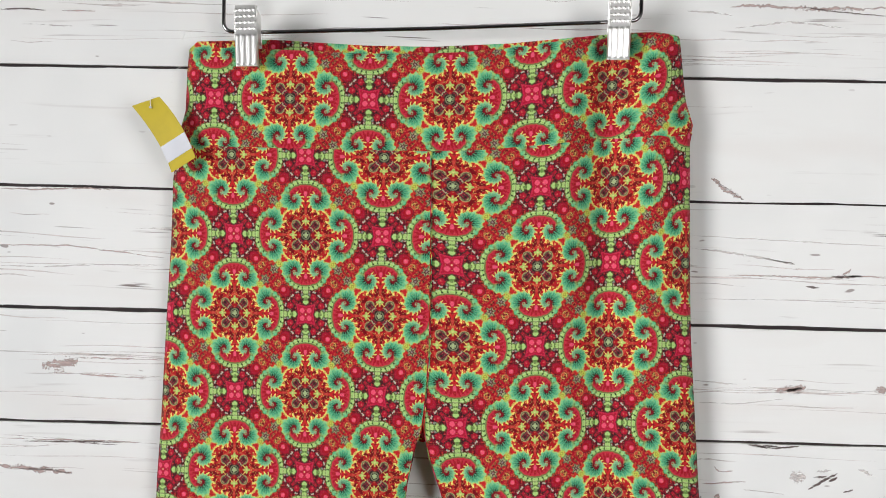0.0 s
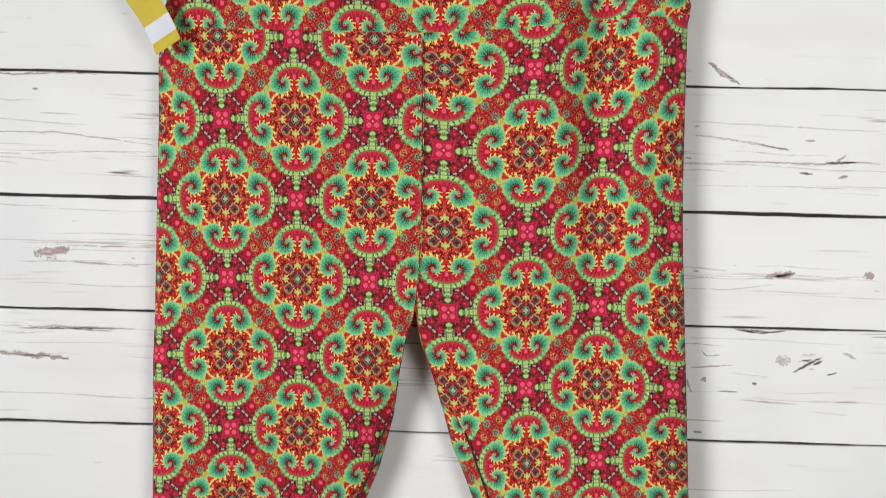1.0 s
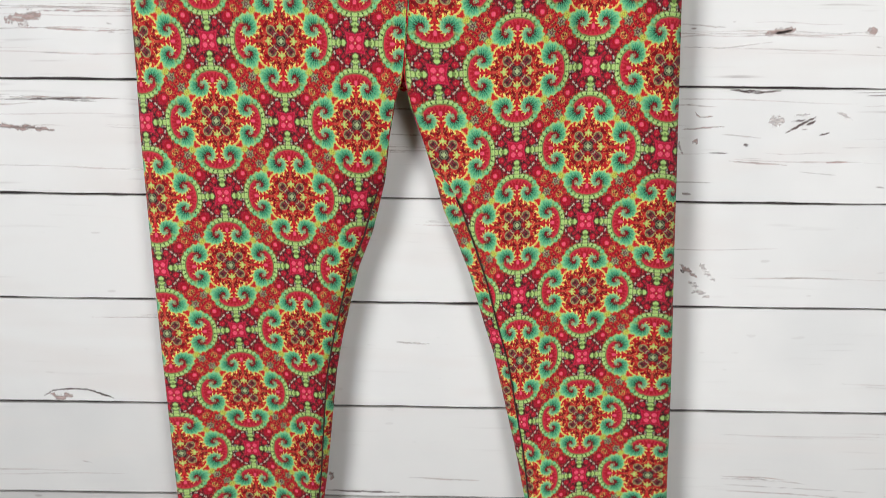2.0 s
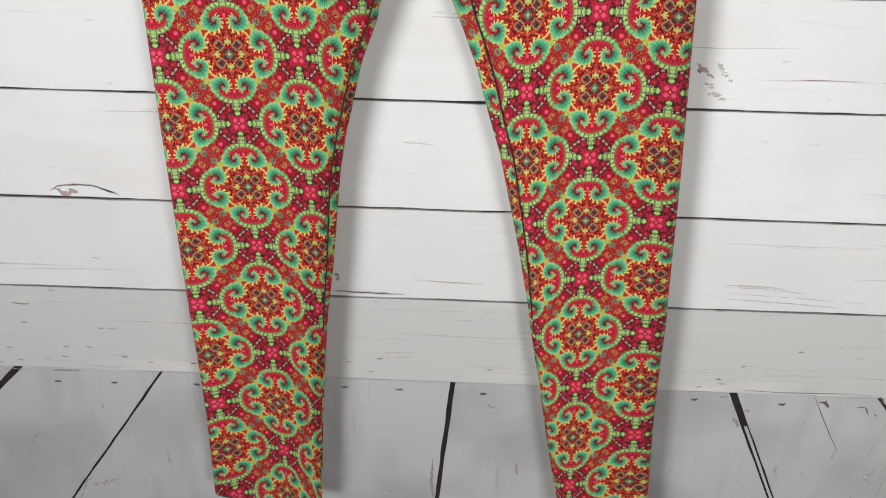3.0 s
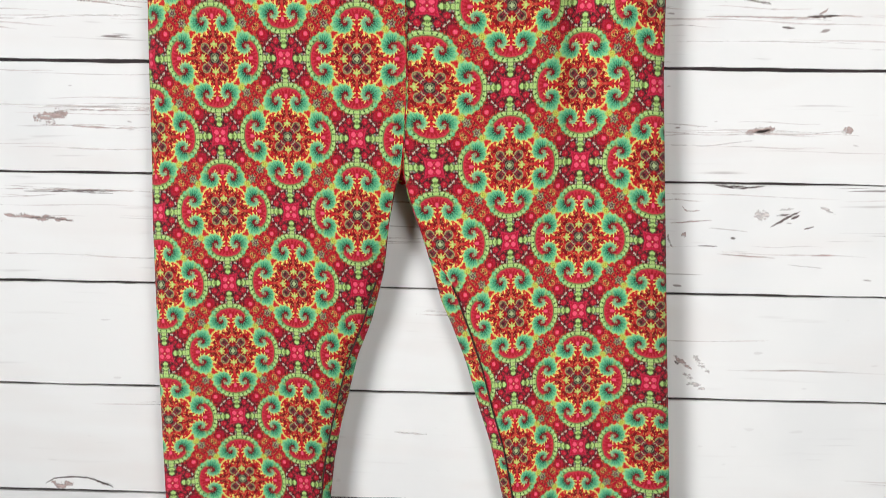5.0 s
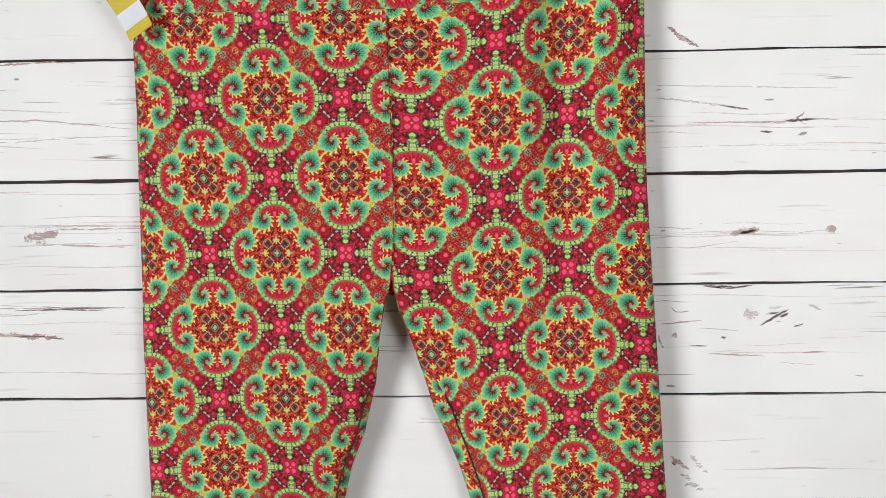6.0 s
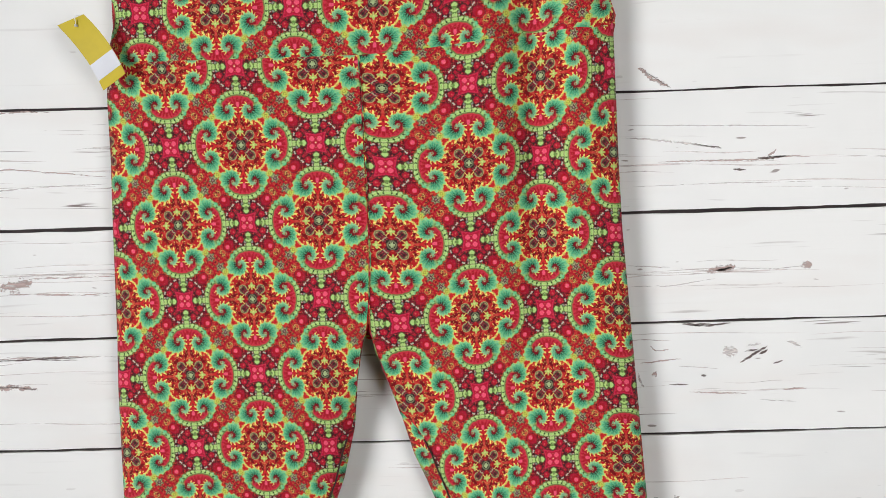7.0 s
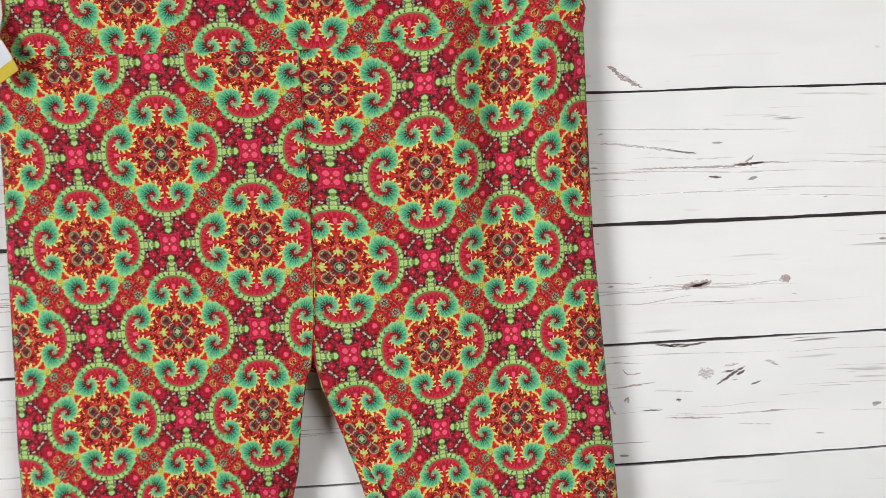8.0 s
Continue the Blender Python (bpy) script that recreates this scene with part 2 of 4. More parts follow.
    col = n_over(col, BLACK, n_below(knob, 0.020, 0.010))
    a_st = n_atan(y, x - 0.172)
    col = n_over(col, (0.44, 0.58, 0.15), n_below(n_hyp(x - 0.172, y), 0.038 + Num.op("COSINE", a_st * 4.0) * 0.014, 0.010))
    col = n_over(col, (0.66, 0.70, 0.22), n_below(n_hyp(x - 0.172, y), 0.014, 0.010))
    col = n_over(col, BLACK, n_below(n_max(x, y), 0.062, 0.010))
    col = n_over(col, (0.24, 0.26, 0.15), n_ring(r_med, 0.052, 0.006, 0.008))
    col = n_over(col, (0.42, 0.52, 0.27), n_below(r_med, 0.030 + n_sin(ang_med * 8.0) * 0.005, 0.008))

    # beaded bud between lobe and cross
    beads = n_sin(x * 92.0 - 1.0)
    bud = n_below(n_abs(y), 0.037 - n_abs(x - 0.780) * 0.16 + beads * 0.009, 0.010) * n_ring(x, 0.785, 0.092, 0.012)
    col = n_over(col, (0.08, 0.10, 0.030), n_below(n_abs(y), 0.051 - n_abs(x - 0.780) * 0.16 + beads * 0.009, 0.010) * n_ring(x, 0.785, 0.098, 0.012))
    col = n_over(col, (0.45, 0.66, 0.22), bud)
    col = n_over(col, (0.14, 0.28, 0.06), bud * n_below(beads, -0.55, 0.3))
    col = n_over(col, (0.10, 0.18, 0.05), bud * n_below(n_hyp(n_abs(y) - 0.012, x - 0.795), 0.009, 0.006))

    # cross: four pink petals on crimson with pointed corners
    star4 = n_max(dx, y) - n_min(dx, y) * 0.22
    col = n_over(col, (0.090, 0.020, 0.024), n_below(star4, 0.118, 0.010))
    col = n_over(col, (0.49, 0.007, 0.038), n_below(star4, 0.108, 0.010))
    col = n_over(col, (0.64, 0.022, 0.075), n_ring(star4, 0.098, 0.006, 0.008))
    col = n_over(col, ROSE, n_below(n_hyp(dx - 0.048, y - 0.048), 0.034, 0.012))
    col = n_over(col, (0.88, 0.62, 0.40), n_below(r_cross, 0.010, 0.008))

    # round flower, drawn out towards the cross
    rf = n_hyp(x - 0.692, y - 0.308)
    kite = n_max(rf, 0.0) - n_max((x - 0.692) * 0.5 - (y - 0.308) * 0.5, 0.0) * 0.55
    col = n_over(col, (0.13, 0.008, 0.016), n_below(kite, 0.070, 0.012))
    col = n_over(col, (0.42, 0.008, 0.030), n_below(kite, 0.061, 0.012))
    col = n_over(col, (0.40, 0.003, 0.012), n_below(rf, 0.052, 0.010))
    col = n_over(col, ROSE, n_below(rf + (n4 - 0.5) * 0.02, 0.030, 0.012))

    # hairlines of the drawing
    hair = n_noise(n_xyz(xs, ys, 21.0), 55.0, 1.0)
    col = n_over(col, (0.045, 0.010, 0.012), n_ring(hair, 0.5, 0.012, 0.012) * 0.5)
    col = n_over(col, (0.80, 0.50, 0.20), n_below(0.680 - hair, 0.0, 0.04) * 0.25)
    # yarn: tiny lighter flecks in the stretched knit
    knit = n_noise(n_xyz(u * 1.0, v * 2.2, 0.0), 160.0, 1.0)
    col = n_over(col, (0.70, 0.50, 0.42), n_below(0.60 - knit, -0.02, 0.12) * 0.07)
    t.links.new(col, b.inputs["Base Color"])
    b.inputs["Sheen Weight"].default_value = 0.03
    b.inputs["Sheen Roughness"].default_value = 0.5
    b.inputs["Specular IOR Level"].default_value = 0.12
    bump(b, n_noise(n_xyz(u, v * 2.0, 0.0), 110.0, 2.0) + n_noise(n_xyz(u, v, 2.0), 7.0, 2.0) * 1.6, 0.35, 0.0012)
    return m


def plank_paint(name, upright):
    """White distressed boards; streaks follow the grain, the object's red says how many, its green how far the board is
    dimmed.
    """
    m, b = fresh(name, 0.55)
    t = m.node_tree
    x, y, z = place_xyz()
    info = t.nodes.new("ShaderNodeObjectInfo")
    sep = t.nodes.new("ShaderNodeSeparateColor")
    t.links.new(info.outputs["Color"], sep.inputs[0])
    wear, seed = Num(sep.outputs[0]), Num(info.outputs["Random"]) * 40.0
    if upright:
        a, c = z, x
    else:
        wob = n_noise(n_xyz(x * 1.0, seed, 0.0), 5.0, 1.0)
        a, c = x, z + (wob - 0.5) * 0.016
    big = n_noise(n_xyz(x + seed, z, seed), 6.0, 3.0)
    # upright floor boards: greyer print, with weaker light low down put into the base
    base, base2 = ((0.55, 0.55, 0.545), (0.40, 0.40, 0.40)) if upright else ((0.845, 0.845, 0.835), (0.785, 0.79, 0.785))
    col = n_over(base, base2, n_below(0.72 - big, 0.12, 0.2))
    # dimming of the light on the lowest boards, mixed into their colour
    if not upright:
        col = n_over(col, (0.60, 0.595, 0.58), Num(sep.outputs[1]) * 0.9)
    warm = n_noise(n_xyz(a * 2.0, c * 9.0, seed), 2.6, 2.0)
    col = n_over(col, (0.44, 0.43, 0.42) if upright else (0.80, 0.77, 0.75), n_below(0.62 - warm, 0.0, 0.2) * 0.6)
    grain = n_noise(n_xyz(a * 3.2, c * 75.0, seed), 2.2, 3.0, 0.55, 0.25)
    patch = n_noise(n_xyz(a * 4.0 + 3.0, c * 14.0, seed), 1.6, 2.0)
    faint = n_below(0.66 - grain, -0.02, 0.08) * n_below(0.50 - patch, 0.0, 0.15) * wear
    col = n_over(col, (0.34, 0.30, 0.29), n_min(faint * 0.75, 0.8))
    sharp = n_noise(n_xyz(a * 7.0, c * 210.0, seed + 5.0), 1.0, 2.0, 0.6, 0.3)
    crack = n_below(0.67 - sharp, -0.015, 0.03) * n_below(0.56 - patch, 0.0, 0.1) * wear
    col = n_over(col, (0.12, 0.075, 0.065), n_min(crack * 0.9, 0.9))
    speck = n_noise(n_xyz(a * 40.0, c * 130.0, seed + 9.0), 1.0, 1.0)
    col = n_over(col, (0.20, 0.15, 0.14), n_below(0.76 - speck, -0.01, 0.02) * n_min(wear, 0.8))
    t.links.new(col, b.inputs["Base Color"])
    b.inputs["Specular IOR Level"].default_value = 0.35
    h = grain * 0.3 + n_noise(n_xyz(x * 9.0, z * (2.0 if upright else 5.0), seed), 1.2, 2.0) * (9.0 if upright else 3.0)
    bump(b, h, 0.25, 0.0016)
    return m


def stained(name, colour, second, scale, rough=0.8):
    m, b = fresh(name, rough)
    x, y, z = place_xyz()
    n = n_noise(n_xyz(x, y, z), scale, 3.0)
    m.node_tree.links.new(n_over(colour, second, n_below(n, 0.5, 0.25)), b.inputs["Base Color"])
    return m


def torn(name, colour, scale, cover):
    """A mark in the grain: ragged and thinning out towards its edges."""
    m, b = fresh(name, 0.8)
    t = m.node_tree
    x, y, z = place_xyz()
    uv = t.nodes.new("ShaderNodeUVMap")
    uv.uv_map = "spread"
    sep = t.nodes.new("ShaderNodeSeparateXYZ")
    t.links.new(uv.outputs[0], sep.inputs[0])
    rim = n_abs(Num(sep.outputs[1]))
    n = n_noise(n_xyz(x * 0.35, y, z * 1.7), scale, 4.0, 0.65)
    fine = n_noise(n_xyz(x * 0.6, y, z * 1.5), 900.0, 1.0)
    t.links.new(n_over(colour, tuple(min(1, c * 2.2 + 0.08) for c in colour), n_noise(n_xyz(x, y, z), 260.0)), b.inputs["Base Color"])
    t.links.new((n_below(n + rim * rim * 0.34 + (fine - 0.5) * 0.16, cover, 0.24) * n_below(rim, 0.86, 0.28)).s, b.inputs["Alpha"])
    return m


MAT = {}
MAT["cloth"] = print_cloth()
MAT["plank"] = plank_paint("white_plank_paint", False)
# darker copy for the floor boards, carrying painted light fall-off
MAT["floor_plank"] = plank_paint("dimmed_floor_plank_paint", True)
MAT["gap"] = stained("dark_joint", (0.012, 0.007, 0.008), (0.028, 0.016, 0.016), 60.0)
MAT["mark"] = torn("dark_wood_mark", (0.050, 0.028, 0.026), 300.0, 0.64)
MAT["stain"] = torn("brown_wood_stain", (0.27, 0.195, 0.18), 210.0, 0.56)
MAT["faint"] = torn("faint_grey_stain", (0.36, 0.325, 0.315), 170.0, 0.52)
MAT["streak"] = torn("grey_brown_grain", (0.40, 0.355, 0.345), 90.0, 0.60)
MAT["wall"] = stained("painted_wall", (0.47, 0.46, 0.45), (0.43, 0.42, 0.41), 3.0)
MAT["ceiling"] = stained("ceiling_paint", (0.62, 0.62, 0.61), (0.58, 0.58, 0.57), 3.0)
MAT["carpet"] = stained("grey_carpet", (0.13, 0.12, 0.11), (0.09, 0.085, 0.08), 90.0, 0.95)
MAT["tag"] = stained("yellow_card", (0.58, 0.44, 0.006), (0.54, 0.41, 0.006), 80.0, 0.6)
MAT["tag_band"] = stained("pale_grey_band", (0.66, 0.67, 0.72), (0.62, 0.63, 0.68), 60.0, 0.5)
MAT["thread"], _b = fresh("clear_thread", 0.3, 0.0, (0.8, 0.8, 0.78))
MAT["seam"] = stained("seam_thread", (0.035, 0.012, 0.010), (0.06, 0.03, 0.02), 300.0)


def chrome():
    m, b = fresh("chrome", 0.22, 1.0, (0.90, 0.89, 0.87))
    x, y, z = place_xyz()
    n = n_noise(n_xyz(x, y, z), 90.0, 3.0)
    m.node_tree.links.new((0.33 + n * 0.12).s, b.inputs["Roughness"])
    return m


MAT["chrome"] = chrome()
MAT["dark_steel"], _b = fresh("dark_steel_wire", 0.18, 1.0, (0.24, 0.235, 0.235))


# ---- mesh helpers ----
def mesh_of(name, verts, faces, smooth=False):
    me = bpy.data.meshes.new(name)
    me.from_pydata([tuple(v) for v in verts], [], faces)
    me.update()
    if smooth:
        me.polygons.foreach_set("use_smooth", [True] * len(me.polygons))
    return me


def part(name, data, material, parent=None, label=""):
    """Links a mesh or bmesh as one object under its thing or part."""
    if isinstance(data, bmesh.types.BMesh):
        me = bpy.data.meshes.new(name)
        data.to_mesh(me)
        data.free()
    else:
        me = data
    me.materials.append(material)
    ob = new(name, me)
    ob.parent = parent
    return tagged(ob, label=label)


def box_bm(x0, x1, y0, y1, z0, z1, bevel=0.0):
    bm = bmesh.new()
    bmesh.ops.create_cube(bm, size=1.0)
    for v in bm.verts:
        v.co = Vector(((x0 + x1) / 2 + v.co.x * (x1 - x0), (y0 + y1) / 2 + v.co.y * (y1 - y0), (z0 + z1) / 2 + v.co.z * (z1 - z0)))
    if bevel:
        bmesh.ops.bevel(bm, geom=bm.edges[:], offset=bevel, segments=2, affect="EDGES", profile=0.6)
    return bm


def wire(name, points, radius, sides=10):
    """A round rod along a line of points."""
    pts = [Vector(p) for p in points]
    verts, faces = [], []
    ref = Vector((0, 1, 0.02)).normalized()
    for i, p in enumerate(pts):
        d = (pts[min(i + 1, len(pts) - 1)] - pts[max(i - 1, 0)]).normalized()
        a = d.cross(ref).normalized()
        c = d.cross(a)
        for k in range(sides):
            f = 2 * math.pi * k / sides
            verts.append(p + (a * math.cos(f) + c * math.sin(f)) * radius)
    for i in range(len(pts) - 1):
        for k in range(sides):
            q = (k + 1) % sides
            faces.append((i * sides + k, i * sides + q, (i + 1) * sides + q, (i + 1) * sides + k))
    faces.append(tuple(range(sides)))
    faces.append(tuple((len(pts) - 1) * sides + k for k in reversed(range(sides))))
    return mesh_of(name, verts, faces, True)


def bend(points, radius, steps=6):
    """Rounds the corners of a line of points."""
    pts = [Vector(p) for p in points]
    out = [pts[0]]
    for a, p, c in zip(pts, pts[1:], pts[2:]):
        r = min(radius, (a - p).length * 0.45, (c - p).length * 0.45)
        s, e = p + (a - p).normalized() * r, p + (c - p).normalized() * r
        for k in range(steps + 1):
            f = k / steps
            out.append(s.lerp(p, f).lerp(p.lerp(e, f), f))
    out.append(pts[-1])
    return out


def along(table, z):
    """Linear in z over (z, value) pairs that go downwards."""
    return float(np.interp(-z, [-a for a, _ in table], [b for _, b in table]))


# ---- room round the photo corner ----
def wall(name, x0, x1, y0, y1, z0, z1, material):
    ob = part(name, box_bm(x0, x1, y0, y1, z0, z1), material)
    return tagged(ob, "plain grey painted room wall", "wall", kind="structure")


wall("wall_north", -1.82, 2.12, 0.03, 0.15, 0, 2.5, MAT["wall"])
wall("wall_east", 2.0, 2.12, -2.5, 0.03, 0, 2.5, MAT["wall"])
wall("wall_south", -1.82, 2.12, -2.62, -2.5, 0, 2.5, MAT["wall"])
wall("wall_west", -1.82, -1.7, -2.5, 0.03, 0, 2.5, MAT["wall"])
tagged(part("floor", box_bm(-1.82, 2.12, -2.62, 0.15, -0.1, 0.0), MAT["carpet"]), "grey carpeted room floor", "floor", kind="structure")
tagged(part("ceiling", box_bm(-1.82, 2.12, -2.62, 0.15, 2.5, 2.6), MAT["ceiling"]), "plain white painted ceiling", "ceiling", kind="structure")



def window(name, m, w, h):
    """A plain white frame added round an unseen lamp, flat on the wall; x along the wall, y out of it."""
    root = tagged(new(name), "white window frame added round an unseen lamp", "window", kind="structure")
    for x0, x1, z0, z1 in ((-w, w, h - 0.05, h), (-w, w, -h, -h + 0.05), (-w, -w + 0.05, -h + 0.05, h - 0.05), (w - 0.05, w, -h + 0.05, h - 0.05)):
        part("window_frame", box_bm(x0, x1, 0.0, 0.03, z0, z1, 0.003), MAT["ceiling"], root)
    root.matrix_world = m


# both windows are made up, only to house the two lamps
window("added_window_1", pose(-1.699, -1.50, 1.30, 0, 0, -90), 0.76, 0.58)
window("added_window_2", pose(1.15, -2.499, 1.30), 0.83, 0.62)

# ---- printed plank backdrop ----
# stands for one flat printed sheet; boards and joints are built as thin pieces
backdrop = tagged(new("backdrop"), "printed backdrop of white distressed wood planks with dark joints", "backdrop", kind="structure")
part("backing", box_bm(-0.95, 0.95, 0.0022, 0.029, 0.12, 1.96), MAT["gap"], backdrop, "dark backing that shows in the joints")
#  height, half width of the joint under the plank
JOINTS = [(1.955, 0.001), (1.822, 0.0010), (1.715, 0.0014), (1.608, 0.0010), (1.5020, 0.0015), (1.3980, 0.0013), (1.2920, 0.0021), (1.1920, 0.0016),
          (1.0880, 0.0015), (0.9830, 0.0017), (0.8675, 0.0021), (0.7565, 0.0017), (0.6410, 0.0002)]
WEAR = [0.5, 0.7, 0.6, 1.0, 0.22, 1.15, 0.85, 0.85, 0.18, 0.10, 0.10, 0.40]
rng = random.Random(4)


def plank_mesh(name, low, high, n, y0, y1, rough):
    """A board between two lines of (x, z), its long edges slightly uneven."""
    verts, faces = [], []
    drift = [0.0, 0.0]
    for i in range(n + 1):
        f = i / n
        row = []
        for k, (a, c) in enumerate((low, high)):
            drift[k] = drift[k] * 0.75 + rng.gauss(0, rough)
            p = Vector((a[0] + (c[0] - a[0]) * f, 0, a[1] + (c[1] - a[1]) * f))
            s = Vector((c[1] - a[1], 0, a[0] - c[0])).normalized()
            row.append(p + s * drift[k])
        for p in row:
            verts += [(p.x, y0, p.z), (p.x, y1, p.z)]
    for i in range(n):
        o = i * 4
        faces += [(o, o + 4, o + 6, o + 2), (o, o + 1, o + 5, o + 4), (o + 2, o + 6, o + 7, o + 3)]
    faces += [(0, 2, 3, 1), (n * 4, n * 4 + 1, n * 4 + 3, n * 4 + 2)]
    return mesh_of(name, verts, faces)


for (top, ht), (bot, hb), wear in zip(JOINTS, JOINTS[1:], WEAR):
    ht, hb = ht * 0.75, hb * 0.75
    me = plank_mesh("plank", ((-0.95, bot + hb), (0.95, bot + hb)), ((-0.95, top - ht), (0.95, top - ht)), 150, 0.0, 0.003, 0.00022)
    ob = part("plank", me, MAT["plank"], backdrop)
    # green: share of painted light fall-off, full on the lowest board
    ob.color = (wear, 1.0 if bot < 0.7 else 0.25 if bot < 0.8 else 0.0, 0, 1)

# floor boards of the backdrop, fanning out below the last wall board
#  place at the top, lean, half width
SEAMS = [(-0.610, 1.26, 0.0030), (-0.443, 0.97, 0.0055), (-0.278, 0.68, 0.0019), (-0.119, 0.37, 0.0020), (0.057, 0.078, 0.0029), (0.213, -0.20, 0.0022), (0.3755, -0.475, 0.0042), (0.540, -0.77, 0.0022)]
Z_TOP, Z_LOW = 0.6405, 0.125
edges = [((-0.95, Z_TOP), (-0.95, Z_LOW))]
for sx, slope, _ in SEAMS:
    edges.append(((sx, Z_TOP), (sx - slope * (Z_TOP - Z_LOW), Z_LOW)))
edges.append(((0.95, Z_TOP), (0.95, Z_LOW)))
for i, ((a_top, a_low), (b_top, b_low)) in enumerate(zip(edges, edges[1:])):
    g0, g1 = (0.0 if i == 0 else SEAMS[i - 1][2]), (0.0 if i == len(edges) - 2 else SEAMS[i][2])
    cut = 0.95

    def clip(p_top, p_low):
        if abs(p_low[0]) <= cut:
            return p_low
        f = (math.copysign(cut, p_low[0]) - p_top[0]) / (p_low[0] - p_top[0])
        return (math.copysign(cut, p_low[0]), p_top[1] + (p_low[1] - p_top[1]) * f)

    la, lb = clip(a_top, a_low), clip(b_top, b_low)
    me = plank_mesh("floor_plank", ((b_top[0] - g1, Z_TOP), (lb[0] - g1, lb[1])), ((a_top[0] + g0, Z_TOP), (la[0] + g0, la[1])), 60, 0.0, 0.003, 0.00025)
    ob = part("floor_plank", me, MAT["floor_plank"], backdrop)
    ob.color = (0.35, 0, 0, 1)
part("sliver", plank_mesh("sliver", ((0.4026, 0.588), (0.6220, 0.125)), ((0.3988, 0.588), (0.6182, 0.125)), 30, 0.0003, 0.003, 0.0001), MAT["floor_plank"], backdrop, "white filler strip in a joint")


def spread_uv(me):
    """Runs from -1 to 1 across a strip whose vertices go to and fro over it."""
    layer = me.uv_layers.new(name="spread")
    for k, l in enumerate(me.loops):
        layer.data[k].uv = (0.0, 1.0 if l.vertex_index % 2 else -1.0)
    return me


def mark(points, width, material, wobble=0.45, lift=0.0004, name="wood_mark"):
    """A tapered, ragged crack or stain along (x, z) points on the boards."""
    pts = [Vector((x, 0, z)) for x, z in points]
    line = []
    for a, c in zip(pts, pts[1:]):
        k = max(2, int((c - a).length / 0.0010))
        line += [a.lerp(c, i / k) for i in range(k)]
    line.append(pts[-1])
    verts, faces = [], []
    width *= 0.95 if material is MAT["mark"] else 1.2
    up = dn = off = 0.0
    for i, p in enumerate(line):
        d = (line[min(i + 4, len(line) - 1)] - line[max(i - 4, 0)]).normalized()
        side = Vector((-d.z, 0, d.x))
        f = i / (len(line) - 1)
        w = width * (0.10 + 0.90 * math.sin(math.pi * f) ** 0.6) * 0.5
        up, dn = up * 0.55 + rng.uniform(-1, 1) * wobble * 0.6, dn * 0.55 + rng.uniform(-1, 1) * wobble * 0.6
        off = off * 0.7 + rng.uniform(-1, 1) * wobble * 0.2
        for q in (p + side * (off * width + w * max(0.2, 1 + up)), p + side * (off * width - w * max(0.2, 1 + dn))):
            verts.append((q.x, -lift, q.z))
    for i in range(len(line) - 1):
        faces.append((2 * i, 2 * i + 1, 2 * i + 3, 2 * i + 2))
    return part(name, spread_uv(mesh_of(name, verts, faces)), material, backdrop)


mark([(-0.3640, 1.5490), (-0.3390, 1.5500), (-0.3240, 1.5490)], 0.00209, MAT['mark'])
mark([(-0.3100, 1.5490), (-0.2800, 1.5490)], 0.0016, MAT['stain'])
mark([(-0.3440, 1.5370), (-0.3000, 1.5360)], 0.0014, MAT['faint'])
mark([(0.2600, 1.5620), (0.2790, 1.5640), (0.3210, 1.5620), (0.3500, 1.5620), (0.3910, 1.5640)], 0.004, MAT['stain'])
mark([(0.3210, 1.5630), (0.3590, 1.5590), (0.3910, 1.5570)], 0.00171, MAT['mark'])
mark([(0.2650, 1.5450), (0.3120, 1.5510), (0.3600, 1.5460)], 0.002, MAT['faint'])
mark([(0.2220, 1.5590), (0.2460, 1.5570), (0.2650, 1.5550)], 0.0022, MAT['faint'])
mark([(-0.3630, 1.3950), (-0.3340, 1.3950), (-0.2890, 1.3970), (-0.2640, 1.3960)], 0.0022, MAT['stain'])
mark([(0.2500, 1.4180), (0.2580, 1.4120), (0.2680, 1.4060), (0.2780, 1.4000)], 0.0052, MAT['stain'])
mark([(0.2500, 1.4180), (0.2660, 1.4080), (0.2780, 1.4000)], 0.00114, MAT['mark'])
mark([(-0.3630, 1.3460), (-0.3030, 1.3470), (-0.2540, 1.3420), (-0.2190, 1.3380)], 0.0016, MAT['stain'])
mark([(-0.3630, 1.3280), (-0.3230, 1.3280), (-0.2740, 1.3310), (-0.2190, 1.3320)], 0.0014, MAT['faint'])
mark([(0.2360, 1.3580), (0.2730, 1.3550), (0.2970, 1.3510), (0.3230, 1.3460)], 0.0026, MAT['faint'])
mark([(0.2970, 1.3510), (0.3230, 1.3470)], 0.0019, MAT['mark'])
mark([(0.2680, 1.3360), (0.3210, 1.3360), (0.3590, 1.3360), (0.3830, 1.3380), (0.4010, 1.3370)], 0.0022, MAT['stain'])
mark([(0.3540, 1.3370), (0.3690, 1.3370), (0.3810, 1.3380)], 0.00323, MAT['mark'])
mark([(0.3630, 1.3380), (0.3710, 1.3440)], 0.0022, MAT['stain'])
mark([(0.3330, 1.3280), (0.3450, 1.3270)], 0.00209, MAT['mark'])
mark([(0.2360, 1.3690), (0.2960, 1.3670), (0.3580, 1.3650), (0.4000, 1.3640)], 0.0012, MAT['faint'])
mark([(0.2450, 1.3150), (0.3220, 1.3160), (0.4020, 1.3150)], 0.0012, MAT['faint'])
mark([(-0.3250, 1.2440), (-0.3150, 1.2390), (-0.3030, 1.2420), (-0.2930, 1.2460)], 0.014, MAT['stain'])
mark([(-0.3130, 1.2450), (-0.2930, 1.2490), (-0.2630, 1.2490), (-0.2180, 1.2490)], 0.0016, MAT['stain'])
